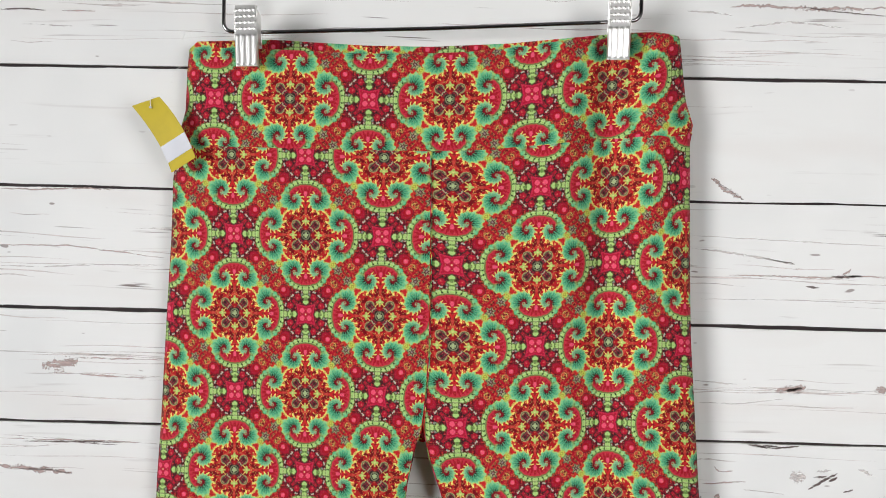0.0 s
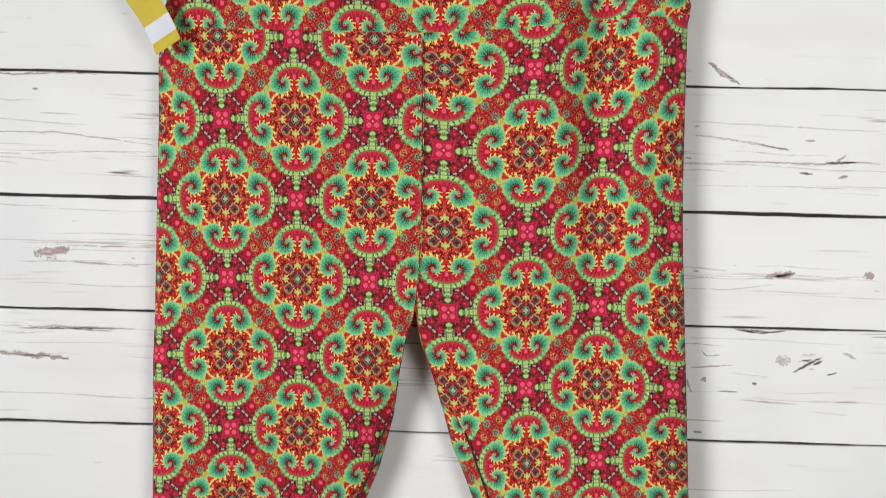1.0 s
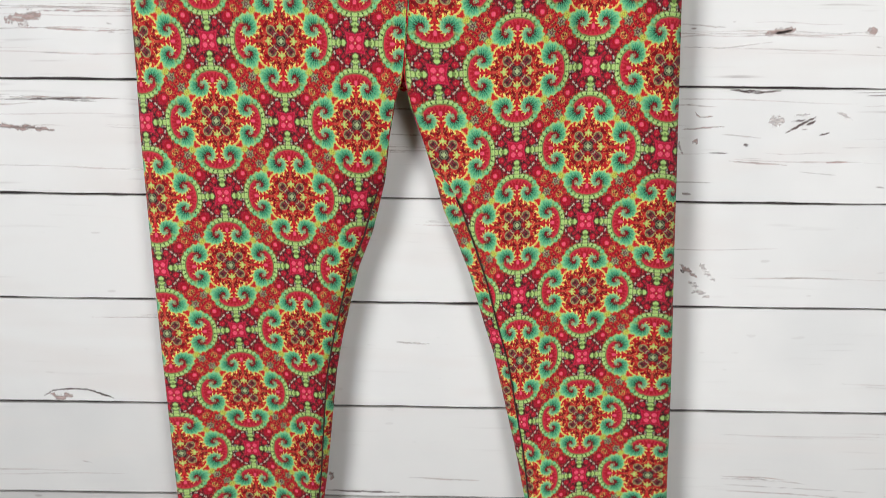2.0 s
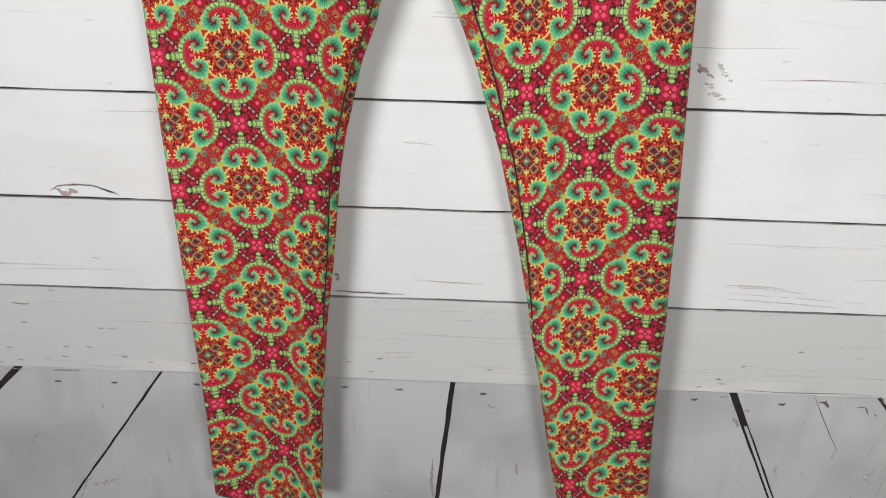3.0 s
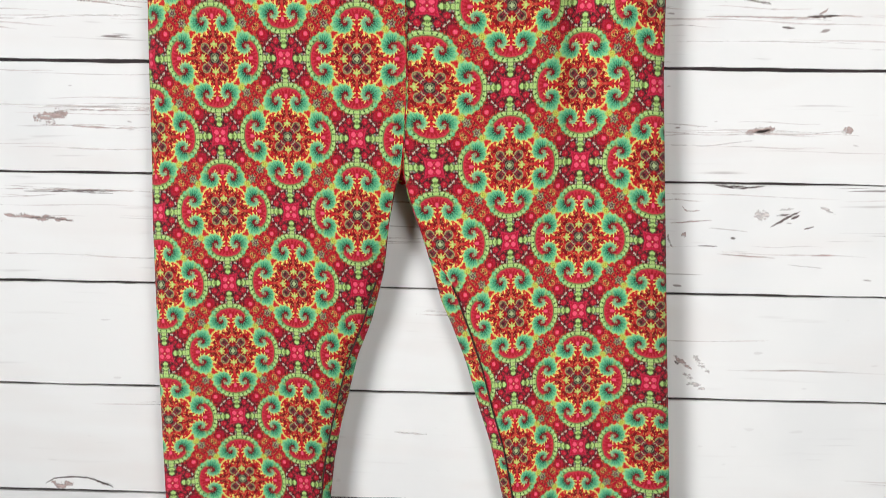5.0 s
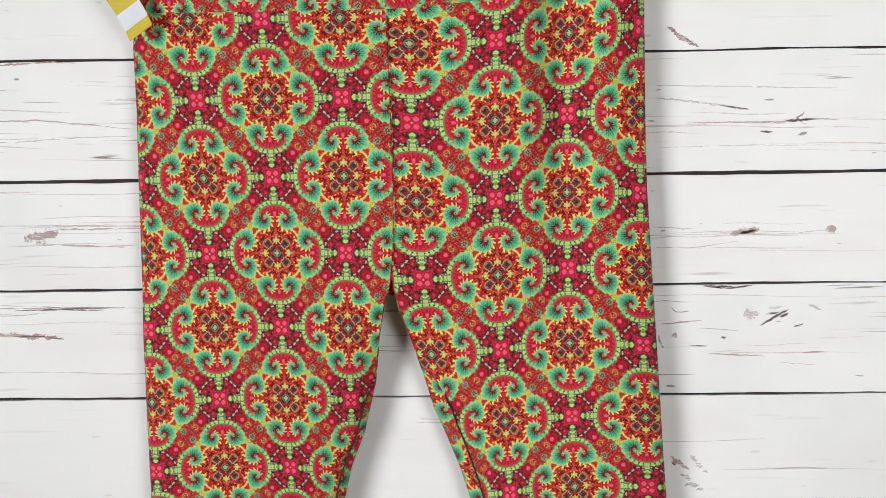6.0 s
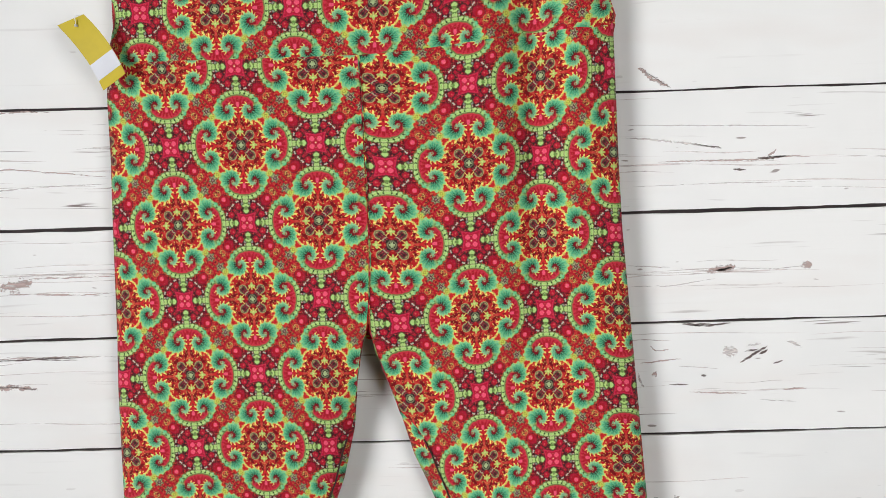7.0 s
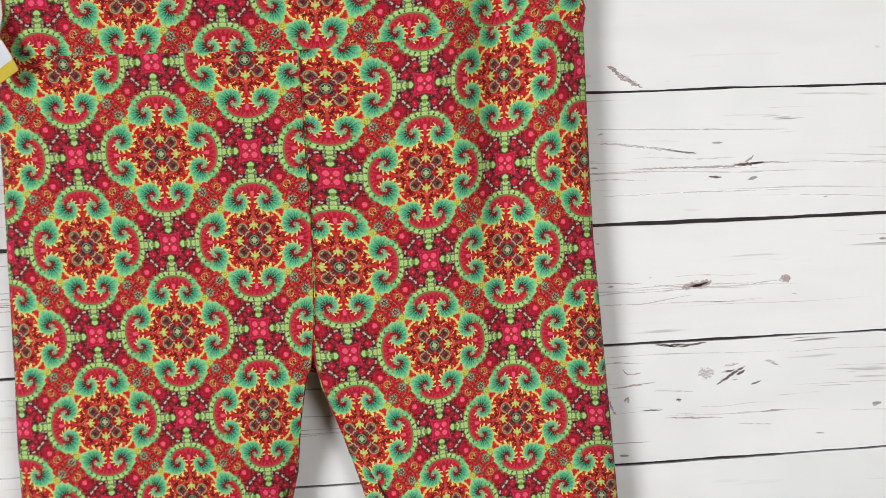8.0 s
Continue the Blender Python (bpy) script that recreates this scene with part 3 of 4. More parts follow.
mark([(-0.3200, 1.2350), (-0.2980, 1.2350), (-0.2530, 1.2330), (-0.2180, 1.2340)], 0.0018, MAT['stain'])
mark([(0.3110, 1.2380), (0.3250, 1.2390), (0.3370, 1.2410)], 0.0085, MAT['stain'])
mark([(0.3180, 1.2380), (0.3260, 1.2390), (0.3340, 1.2410)], 0.00285, MAT['mark'])
mark([(0.3940, 1.2400), (0.4050, 1.2410)], 0.0075, MAT['stain'])
mark([(0.2400, 1.2450), (0.2770, 1.2420), (0.3130, 1.2380)], 0.0013, MAT['faint'])
mark([(0.3350, 1.2400), (0.3730, 1.2380), (0.3970, 1.2400)], 0.0013, MAT['faint'])
mark([(0.2440, 1.2260), (0.2770, 1.2250), (0.3200, 1.2310)], 0.0012, MAT['faint'])
mark([(-0.3630, 1.1510), (-0.3430, 1.1500), (-0.3180, 1.1490), (-0.2980, 1.1470)], 0.0065, MAT['stain'])
mark([(-0.3480, 1.1490), (-0.3180, 1.1490), (-0.2980, 1.1460)], 0.00171, MAT['mark'])
mark([(-0.3630, 1.1760), (-0.3030, 1.1760), (-0.2620, 1.1760), (-0.2220, 1.1750)], 0.0016, MAT['stain'])
mark([(0.3420, 1.1530), (0.3500, 1.1580), (0.3580, 1.1630), (0.3670, 1.1680)], 0.00342, MAT['mark'])
mark([(0.3460, 1.1630), (0.3580, 1.1650)], 0.00228, MAT['mark'])
mark([(0.3590, 1.1600), (0.3670, 1.1640)], 0.00285, MAT['mark'])
mark([(0.3260, 1.1630), (0.3400, 1.1640)], 0.011, MAT['faint'])
mark([(0.3470, 1.1680), (0.3610, 1.1700)], 0.004, MAT['faint'])
mark([(0.2610, 1.1710), (0.2660, 1.1660), (0.2780, 1.1670)], 0.0016, MAT['stain'])
mark([(0.2520, 1.1550), (0.2890, 1.1580)], 0.0018, MAT['stain'])
mark([(0.3070, 1.1420), (0.3120, 1.1420)], 0.0038, MAT['mark'])
mark([(0.2620, 1.1440), (0.2670, 1.1420)], 0.0055, MAT['stain'])
mark([(0.2870, 1.1510), (0.3140, 1.1490), (0.3220, 1.1480)], 0.0012, MAT['faint'])
mark([(0.2780, 1.1340), (0.2960, 1.1340)], 0.0019, MAT['mark'])
mark([(0.2960, 1.1270), (0.3240, 1.1250), (0.3490, 1.1240)], 0.0015, MAT['stain'])
mark([(0.3810, 1.1270), (0.4030, 1.1270)], 0.0018, MAT['stain'])
mark([(0.3720, 1.1510), (0.3810, 1.1540)], 0.00209, MAT['mark'])
mark([(0.3590, 1.1180), (0.3940, 1.1150)], 0.0012, MAT['faint'])
mark([(0.2940, 1.1890), (0.3140, 1.1880), (0.3330, 1.1900)], 0.00266, MAT['mark'])
mark([(0.3840, 1.1720), (0.3990, 1.1650)], 0.004, MAT['faint'])
mark([(0.2500, 1.1460), (0.2550, 1.1320)], 0.003, MAT['faint'])
mark([(-0.2940, 1.1740), (-0.2580, 1.1730)], 0.00133, MAT['mark'])
mark([(-0.3590, 1.1790), (-0.3090, 1.1770), (-0.2580, 1.1750)], 0.0012, MAT['faint'])
mark([(0.2640, 1.0270), (0.2740, 1.0200), (0.2830, 1.0140)], 0.0055, MAT['stain'])
mark([(0.2830, 1.0280), (0.2920, 1.0200), (0.3000, 1.0100)], 0.008, MAT['faint'])
mark([(0.2750, 1.0100), (0.2870, 0.9990), (0.2960, 0.9920)], 0.009, MAT['faint'])
mark([(0.2660, 1.0220), (0.2700, 1.0180)], 0.0038, MAT['mark'])
mark([(0.2890, 1.1900), (0.3180, 1.1890)], 0.00285, MAT['mark'])
mark([(-0.3530, 0.8740), (-0.3430, 0.8810), (-0.3260, 0.8830), (-0.3090, 0.8820), (-0.2920, 0.8770), (-0.2830, 0.8720)], 0.00285, MAT['mark'])
mark([(-0.3470, 0.8760), (-0.3360, 0.8730), (-0.3240, 0.8760)], 0.0075, MAT['stain'])
mark([(-0.3030, 0.8800), (-0.2840, 0.8730)], 0.00266, MAT['mark'])
mark([(0.3350, 0.7860), (0.3760, 0.7860), (0.4240, 0.7810)], 0.002, MAT['faint'])
mark([(0.3430, 0.7710), (0.4090, 0.7680), (0.4630, 0.7640)], 0.0014, MAT['stain'])
mark([(0.0000, 0.9410), (0.0330, 0.9390)], 0.0022, MAT['faint'])
mark([(-0.3420, 1.1740), (-0.2820, 1.1750), (-0.2530, 1.1750)], 0.00209, MAT['mark'])
mark([(-0.0710, 0.7870), (-0.0670, 0.7820), (-0.0700, 0.7770)], 0.0055, MAT['stain'])
mark([(-0.0720, 0.7840), (-0.0660, 0.7860)], 0.0019, MAT['mark'])
mark([(-0.0750, 0.7640), (-0.0450, 0.7630), (0.0030, 0.7620)], 0.00285, MAT['mark'])
mark([(0.0120, 0.7820), (0.0450, 0.7800), (0.0850, 0.7790)], 0.0016, MAT['stain'])
mark([(-0.4290, 0.7330), (-0.4140, 0.7310), (-0.4080, 0.7330)], 0.0019, MAT['mark'])
mark([(0.3340, 0.7890), (0.3780, 0.7880), (0.4020, 0.7860)], 0.0014, MAT['stain'])
mark([(0.3390, 0.7790), (0.4160, 0.7750), (0.4880, 0.7710)], 0.0013, MAT['faint'])
mark([(-0.3260, 0.7960), (-0.3160, 0.7940)], 0.0014, MAT['stain'])
mark([(-0.4510, 0.6690), (-0.4430, 0.6690)], 0.0022, MAT['stain'])
mark([(-0.4250, 0.7060), (-0.4170, 0.7060)], 0.00209, MAT['mark'])
mark([(-0.3900, 0.6590), (-0.3820, 0.6580)], 0.0022, MAT['stain'])
mark([(-0.3390, 0.7010), (-0.3320, 0.7010)], 0.0022, MAT['stain'])
mark([(-0.3280, 0.7020), (-0.3200, 0.7010)], 0.0022, MAT['stain'])
mark([(-0.3200, 0.6610), (-0.3120, 0.6610)], 0.00209, MAT['mark'])
mark([(-0.3850, 0.6730), (-0.3770, 0.6730)], 0.0022, MAT['stain'])
mark([(-0.3590, 0.6740), (-0.3510, 0.6730)], 0.0022, MAT['stain'])
mark([(-0.4420, 0.6510), (-0.4350, 0.6510)], 0.0022, MAT['stain'])
mark([(-0.2920, 0.6550), (-0.2840, 0.6540)], 0.0022, MAT['stain'])
mark([(-0.2430, 0.6550), (-0.2350, 0.6550)], 0.00209, MAT['mark'])
mark([(-0.0300, 0.6720), (-0.0220, 0.6720)], 0.00209, MAT['mark'])
mark([(-0.0650, 0.6660), (-0.0570, 0.6660)], 0.0022, MAT['stain'])
mark([(-0.0400, 0.6530), (-0.0320, 0.6530)], 0.0022, MAT['stain'])
mark([(0.3510, 0.6610), (0.3580, 0.6600)], 0.00209, MAT['mark'])
mark([(0.4330, 0.7030), (0.4400, 0.7030)], 0.00209, MAT['mark'])
mark([(0.3310, 0.6480), (0.3390, 0.6480)], 0.0022, MAT['stain'])
mark([(0.0940, 0.6620), (0.1020, 0.6610)], 0.0022, MAT['stain'])
mark([(0.3750, 0.6800), (0.3820, 0.6800)], 0.0022, MAT['stain'])
mark([(-0.4090, 0.6370), (-0.3730, 0.6380)], 0.00209, MAT['mark'])
mark([(-0.4620, 0.6370), (-0.4290, 0.6370)], 0.0016, MAT['stain'])
mark([(-0.4070, 0.6200), (-0.3970, 0.6200)], 0.00475, MAT['mark'])
mark([(-0.3400, 0.6210), (-0.3310, 0.6220)], 0.00475, MAT['mark'])
mark([(-0.2440, 0.6230), (-0.2350, 0.6230)], 0.00475, MAT['mark'])
mark([(-0.0730, 0.6280), (-0.0630, 0.6280)], 0.00475, MAT['mark'])
mark([(-0.0090, 0.6270), (0.0000, 0.6270)], 0.00475, MAT['mark'])
mark([(0.0880, 0.6250), (0.0970, 0.6250)], 0.00475, MAT['mark'])
mark([(0.3290, 0.6280), (0.3380, 0.6290)], 0.00475, MAT['mark'])
mark([(0.4290, 0.6260), (0.4380, 0.6260)], 0.00475, MAT['mark'])
mark([(0.4740, 0.6320), (0.4820, 0.6320), (0.4870, 0.6230)], 0.0057, MAT['mark'])
mark([(0.5180, 0.6260), (0.5290, 0.6260), (0.5350, 0.6140)], 0.00247, MAT['mark'])
mark([(0.5410, 0.6160), (0.5450, 0.6130)], 0.00285, MAT['mark'])
mark([(0.4660, 0.6430), (0.4790, 0.6180), (0.5000, 0.5810), (0.5160, 0.5540)], 0.00152, MAT['mark'])
mark([(0.3800, 0.6460), (0.4240, 0.6440), (0.4870, 0.6450), (0.5430, 0.6440)], 0.00133, MAT['mark'])
mark([(0.5400, 0.6430), (0.5470, 0.6320)], 0.00475, MAT['mark'])
mark([(0.3820, 0.6040), (0.3920, 0.5880)], 0.006, MAT['stain'])
mark([(0.3940, 0.6170), (0.3990, 0.6120)], 0.008, MAT['stain'])
mark([(0.3610, 0.6330), (0.3710, 0.6350)], 0.003, MAT['stain'])
mark([(0.0970, 0.6120), (0.1020, 0.6040), (0.1080, 0.6050)], 0.0024, MAT['stain'])
mark([(0.1000, 0.5970), (0.1150, 0.5940)], 0.0016, MAT['faint'])
mark([(0.1370, 0.5160), (0.1400, 0.4930)], 0.003, MAT['stain'])
mark([(0.0360, 0.5180), (0.0340, 0.4780), (0.0380, 0.4370)], 0.004, MAT['stain'])
mark([(0.5510, 0.4790), (0.5730, 0.4410)], 0.003, MAT['stain'])
mark([(0.5520, 0.5340), (0.5700, 0.4960)], 0.006, MAT['faint'])
mark([(-0.4650, 0.5090), (-0.4480, 0.5340), (-0.4420, 0.5440)], 0.006, MAT['faint'])
mark([(-0.3980, 0.4460), (-0.3740, 0.4530), (-0.3620, 0.4590)], 0.007, MAT['faint'])
mark([(-0.4180, 0.4190), (-0.4040, 0.4520), (-0.3920, 0.4630)], 0.003, MAT['faint'])
mark([(-0.0200, 0.4590), (-0.0130, 0.4520)], 0.002, MAT['stain'])
mark([(-0.2920, 0.5090), (-0.2920, 0.4890)], 0.004, MAT['faint'])
mark([(0.0680, 0.6220), (0.0990, 0.6410)], 0.0015, MAT['faint'])


def streaks(low, high, wear, rake):
    """Fine broken grain lines of one board, in clusters that drift along it."""
    verts, faces = [], []
    height = high - low
    for _ in range(int(32 * wear)):
        zc, xc = low + height * (0.12 + 0.76 * rng.random()), rng.uniform(-0.7, 0.7)
        for _ in range(rng.randint(1, 3)):
            x, z = xc + rng.uniform(-0.10, 0.10), zc + rng.gauss(0, 0.004)
            length, w = rng.uniform(0.03, 0.20), rng.uniform(0.00025, 0.00075)
            slope, n = rake + rng.gauss(0, 0.012), 14
            start = len(verts)
            for k in range(n + 1):
                f = k / n
                t = w * (0.15 + math.sin(math.pi * f)) * rng.uniform(0.4, 1.3)
                zz = min(high - 0.003, max(low + 0.003, z + length * f * slope + 0.0007 * math.sin(7 * f + zc * 900)))
                verts += [(x + length * f, -0.0003, zz + t), (x + length * f, -0.0003, zz - t)]
            for k in range(n):
                o = start + 2 * k
                faces.append((o, o + 1, o + 3, o + 2))
    ob = part("grain_streaks", spread_uv(mesh_of("grain_streaks", verts, faces)), MAT["streak"], backdrop)
    return tagged(ob, kind="stuff")


for (top, _), (bot, _), wear in zip(JOINTS, JOINTS[1:], WEAR):
    streaks(bot, top, wear, -0.03 if wear > 1 else 0.0)

# ---- leggings ----
LO = [(1.54, -0.189), (1.508, -0.191), (1.471, -0.192), (1.442, -0.199), (1.414, -0.202), (1.36, -0.203), (1.296, -0.206), (1.2, -0.210), (1.15, -0.213),
      (1.05, -0.216), (0.93, -0.219), (0.75, -0.222), (0.6, -0.223), (0.455, -0.228)]
LI = [(1.46, 0.012), (1.37, 0.014), (1.27, 0.015), (1.22, 0.012), (1.203, 0.010), (1.188, 0.005), (1.155, -0.001), (1.110, -0.006), (1.06, -0.018), (1.026, -0.031),
      (0.954, -0.048), (0.916, -0.055), (0.872, -0.060), (0.80, -0.068), (0.745, -0.076), (0.612, -0.088), (0.454, -0.099)]
RI = [(1.46, 0.012), (1.37, 0.014), (1.27, 0.015), (1.22, 0.012), (1.205, 0.011), (1.18, 0.016), (1.154, 0.025), (1.13, 0.032), (1.081, 0.045), (1.055, 0.056),
      (1.02, 0.069), (0.974, 0.082), (0.939, 0.093), (0.90, 0.102), (0.835, 0.117), (0.766, 0.131), (0.73, 0.137), (0.573, 0.168), (0.467, 0.191), (0.412, 0.202)]
RO = [(1.54, 0.211), (1.493, 0.216), (1.47, 0.219), (1.449, 0.2255), (1.438, 0.2235), (1.346, 0.227), (1.284, 0.230), (1.19, 0.238), (1.133, 0.243), (1.05, 0.250),
      (0.94, 0.260), (0.905, 0.263), (0.788, 0.272), (0.755, 0.275), (0.698, 0.278), (0.615, 0.283), (0.44, 0.297), (0.41, 0.299)]
WAIST_SEAM = [(-0.21, 1.4345), (-0.11, 1.433), (0.011, 1.433), (0.053, 1.435), (0.122, 1.4425), (0.145, 1.4475), (0.23, 1.451)]
FRONT_TOP = [(-0.20, 1.517), (-0.155, 1.5155), (-0.112, 1.514), (-0.047, 1.5118), (0.004, 1.5125), (0.055, 1.516), (0.111, 1.524), (0.147, 1.529), (0.179, 1.535), (0.22, 1.534)]
BACK_TOP = [(-0.20, 1.5215), (-0.125, 1.5255), (-0.049, 1.5225), (0.008, 1.5225), (0.075, 1.5265), (0.145, 1.534), (0.179, 1.537), (0.22, 1.535)]


def across(table, x):
    return float(np.interp(x, [a for a, _ in table], [b for _, b in table]))


def bell(a, c, w):
    return math.exp(-((a - c) / w) ** 2)


def ramp(a, lo, hi):
    f = min(1, max(0, (a - lo) / (hi - lo)))
    return f * f * (3 - 2 * f)


def folds(x, z):
    """How far soft folds push the cloth back (+) or forward (-)."""
    f = 0.0150 * bell(x, 0.160, 0.019) * ramp(z, 1.05, 1.40)
    f -= 0.0040 * bell(x, 0.118, 0.016) * ramp(z, 1.25, 1.45)
    f -= 0.0030 * bell(x, 0.196, 0.014) * ramp(z, 1.20, 1.42)
    f += 0.0050 * bell(x, 0.150 + 0.12 * (0.98 - z), 0.009) * bell(z, 0.95, 0.07)
    f -= 0.0045 * bell(x, 0.168 + 0.12 * (0.98 - z), 0.014) * bell(z, 0.95, 0.10)
    f += 0.0040 * bell(x, 0.045 - 0.5 * (1.17 - z), 0.012) * bell(z, 1.16, 0.05)
    f += 0.0030 * bell(x, -0.125 + 0.35 * (0.70 - z), 0.010) * bell(z, 0.66, 0.09)
    f -= 0.0030 * bell(x, -0.150 + 0.30 * (0.70 - z), 0.014) * bell(z, 0.66, 0.10)
    f += 0.0030 * bell(x, -0.155, 0.012) * ramp(z, 1.30, 1.47)
    f += 0.0016 * noise.noise(Vector((x * 9, z * 4.5, 1.3))) + 0.0008 * noise.noise(Vector((x * 30, z * 16, 4.1)))
    return f


def widen(x):
    """The side folds lie deeper than the front, so the outline is a little wider there."""
    return 0.052 + (x - 0.052) * 1.016


def hang_depth(s, fat):
    """Front surface over a flattened tube; s runs from -1 to 1 over its width."""
    return -0.0125 - fat * max(0.0, 1 - abs(s) ** 3.2) ** 0.55


def print_left(x, z):
    x, z = x + 0.11, z - 1.2
    return (-0.397 + 17.032 * x + 0.217 * z - 1.501 * x * z + 4.116 * x * x + 0.188 * z * z + 1.814 * z ** 3 - 6.401 * x * z * z - 38.743 * x * x * z + 2.932 * z ** 4 - 23.322 * x * z ** 3 - 49.964 * x ** 3 + 50.082 * x * x * z * z,
            -2.486 - 0.112 * x + 15.315 * z - 1.162 * x * z + 5.347 * x * x - 0.124 * z * z + 0.001 * z ** 3 + 12.133 * x * z * z - 46.144 * x * x * z + 3.763 * z ** 4 - 14.999 * x * z ** 3 - 14.613 * x ** 3 + 116.544 * x * x * z * z)


def print_right(x, z):
    x, z = x - 0.13, z - 1.2
    return (0.441 + 16.465 * x + 0.423 * z - 3.474 * x * z + 0.255 * x * x - 1.782 * z * z - 0.863 * z ** 3 + 10.896 * x * z * z + 45.79 * x * x * z - 0.215 * z ** 4 + 1.905 * x * z ** 3 - 73.055 * x ** 3,
            -2.182 - 0.901 * x + 15.122 * z + 2.457 * x * z + 5.915 * x * x + 0.618 * z * z - 1.54 * z ** 3 - 24.348 * x * z * z - 39.565 * x * x * z + 1.749 * z ** 4 - 8.979 * x * z ** 3 + 67.859 * x ** 3)


def print_waist(x, z):
    return (1.6 + 15.25 * x - 1.31 * x * x, (z - 1.4735 - 0.5 * max(0, x + 0.03) ** 2) / 0.0665)


def unwrap(me, where, strips=()):
    layer = me.uv_layers.new(name="print")
    co = me.vertices
    for p in me.polygons:
        shift = 0.37 if p.index in strips else 0.0
        for li in p.loop_indices:
            c = co[me.loops[li].vertex_index].co
            u, v = where(c.x, c.z)
            layer.data[li].uv = (u + shift, v + shift * 1.7)


def leg(side):
    """One trouser leg: a flattened tube from the waist seam to the hem, with its inseam rolled to the front."""
    outer, inner, where = (LO, LI, print_left) if side < 0 else (RO, RI, print_right)
    hem = (lambda x: 0.462 - 0.16 * max(0, x + 0.15) - 0.14 * max(0, x + 0.125)) if side < 0 else (lambda x: 0.412 + 0.27 * (x - 0.202))
    low = 0.460 if side < 0 else 0.423
    strip = [(1.125, 0.0), (1.11, 0.012), (1.09, 0.018), (1.03, 0.015), (0.92, 0.012), (0.836, 0.008), (0.77, 0.004), (0.72, 0.001), (0.41, 0.001)] if side > 0 else [(1.12, 0.001), (1.09, 0.006), (1.02, 0.008), (0.90, 0.008), (0.78, 0.005), (0.70, 0.002), (0.45, 0.001)]
    rows, ns, nf, nb = 230, 5, 54, 14
    per = ns + nf + nb
    verts, faces, strips, seam = [], [], set(), []
    for r in range(rows + 1):
        f = r / rows
        z0 = 1.447 + (low - 1.447) * f
        xi, xo, d = along(inner, z0), along(outer, z0), max(0.0008, along(strip, z0))
        if side < 0:
            wl, wr = xo, along(RO, z0)
        else:
            wl, wr = along(LO, z0), xo
        apart = ramp(1.215 - z0, 0.0, 0.13)
        xo, wl, wr, xi = widen(xo), widen(wl), widen(wr), xi + (widen(xi) - xi) * apart
        end = ramp(low + 0.22 - z0, 0.0, 0.22)
        fat = 0.0215 - 0.004 * ramp(1.25 - z0, 0, 0.5) - 0.009 * end
        sgn = 1 if xo > xi else -1
        xs = [xi + sgn * d * k / ns for k in range(ns)] + [xi + sgn * (d + (abs(xo - xi) - d) * (k / (nf - 1))) for k in range(nf)]
        for k, x in enumerate(xs):
            s_all, s_leg = 2 * (x - wl) / (wr - wl) - 1, 2 * (x - xi) / (xo - xi) - 1
            y = hang_depth(s_all, fat) * (1 - apart) + hang_depth(s_leg, fat) * apart
            edge = min(1.0, abs(x - xo) / 0.03, (abs(x - xi) / 0.03 if apart > 0.05 else 1.0))
            y += folds(x, z0) * edge - 0.004 * end
            if k == ns:
                y += 0.0022
            if k < ns and d > 0.003:
                y += 0.0030
            if apart < 0.3 and k <= ns:
                y += 0.0016 * (1 - k / ns)
            z = z0 + (across(WAIST_SEAM, x) + 0.004 - 1.447) * ramp(z0, 1.30, 1.447) + (hem(x) - low) * ramp(-z0, -low - 0.25, -low)
            verts.append((x, y, z))
            if k == ns and d > 0.0028 and z0 < 1.10:
                seam.append((x, y - 0.0019, z))
        for k in range(nb):
            x = xo + (xi - xo) * (k + 1) / (nb + 1)
            s = 2 * (x - xi) / (xo - xi) - 1
            y = -0.0118 - 0.004 * end + 0.0060 * (1 - s * s) * (1 - 0.6 * end)
            z = z0 + 0.002 * ramp(z0, 1.30, 1.447) + (hem(x) - low + 0.001) * ramp(-z0, -low - 0.25, -low)
            verts.append((x, y, z))
    for r in range(rows):
        for k in range(per):
            q = (k + 1) % per
            if k < ns:
                strips.add(len(faces))
            quad = (r * per + k, r * per + q, (r + 1) * per + q, (r + 1) * per + k)
            faces.append(quad if side > 0 else quad[::-1])
    # hem turned inside
    base, last = len(verts), rows * per
    cy = sum(verts[last + k][1] for k in range(per)) / per
    for lift, pull in ((0.0004, 0.06), (0.014, 0.10)):
        for k in range(per):
            x, y, z = verts[last + k]
            verts.append((x, y + (cy - y) * pull * 2, z + lift))
    for ring, (a, c) in enumerate(((last, base), (base, base + per))):
        for k in range(per):
            q = (k + 1) % per
            quad = (a + k, a + q, c + q, c + k)
            faces.append(quad if side > 0 else quad[::-1])
    me = mesh_of("leg", verts, faces, True)
    unwrap(me, where, strips)
    ob = part("leg", me, MAT["cloth"], leggings)
    part("inseam", wire("inseam", seam[::3], 0.00075, 6), MAT["seam"], ob, "dark stitched inseam")
    return ob


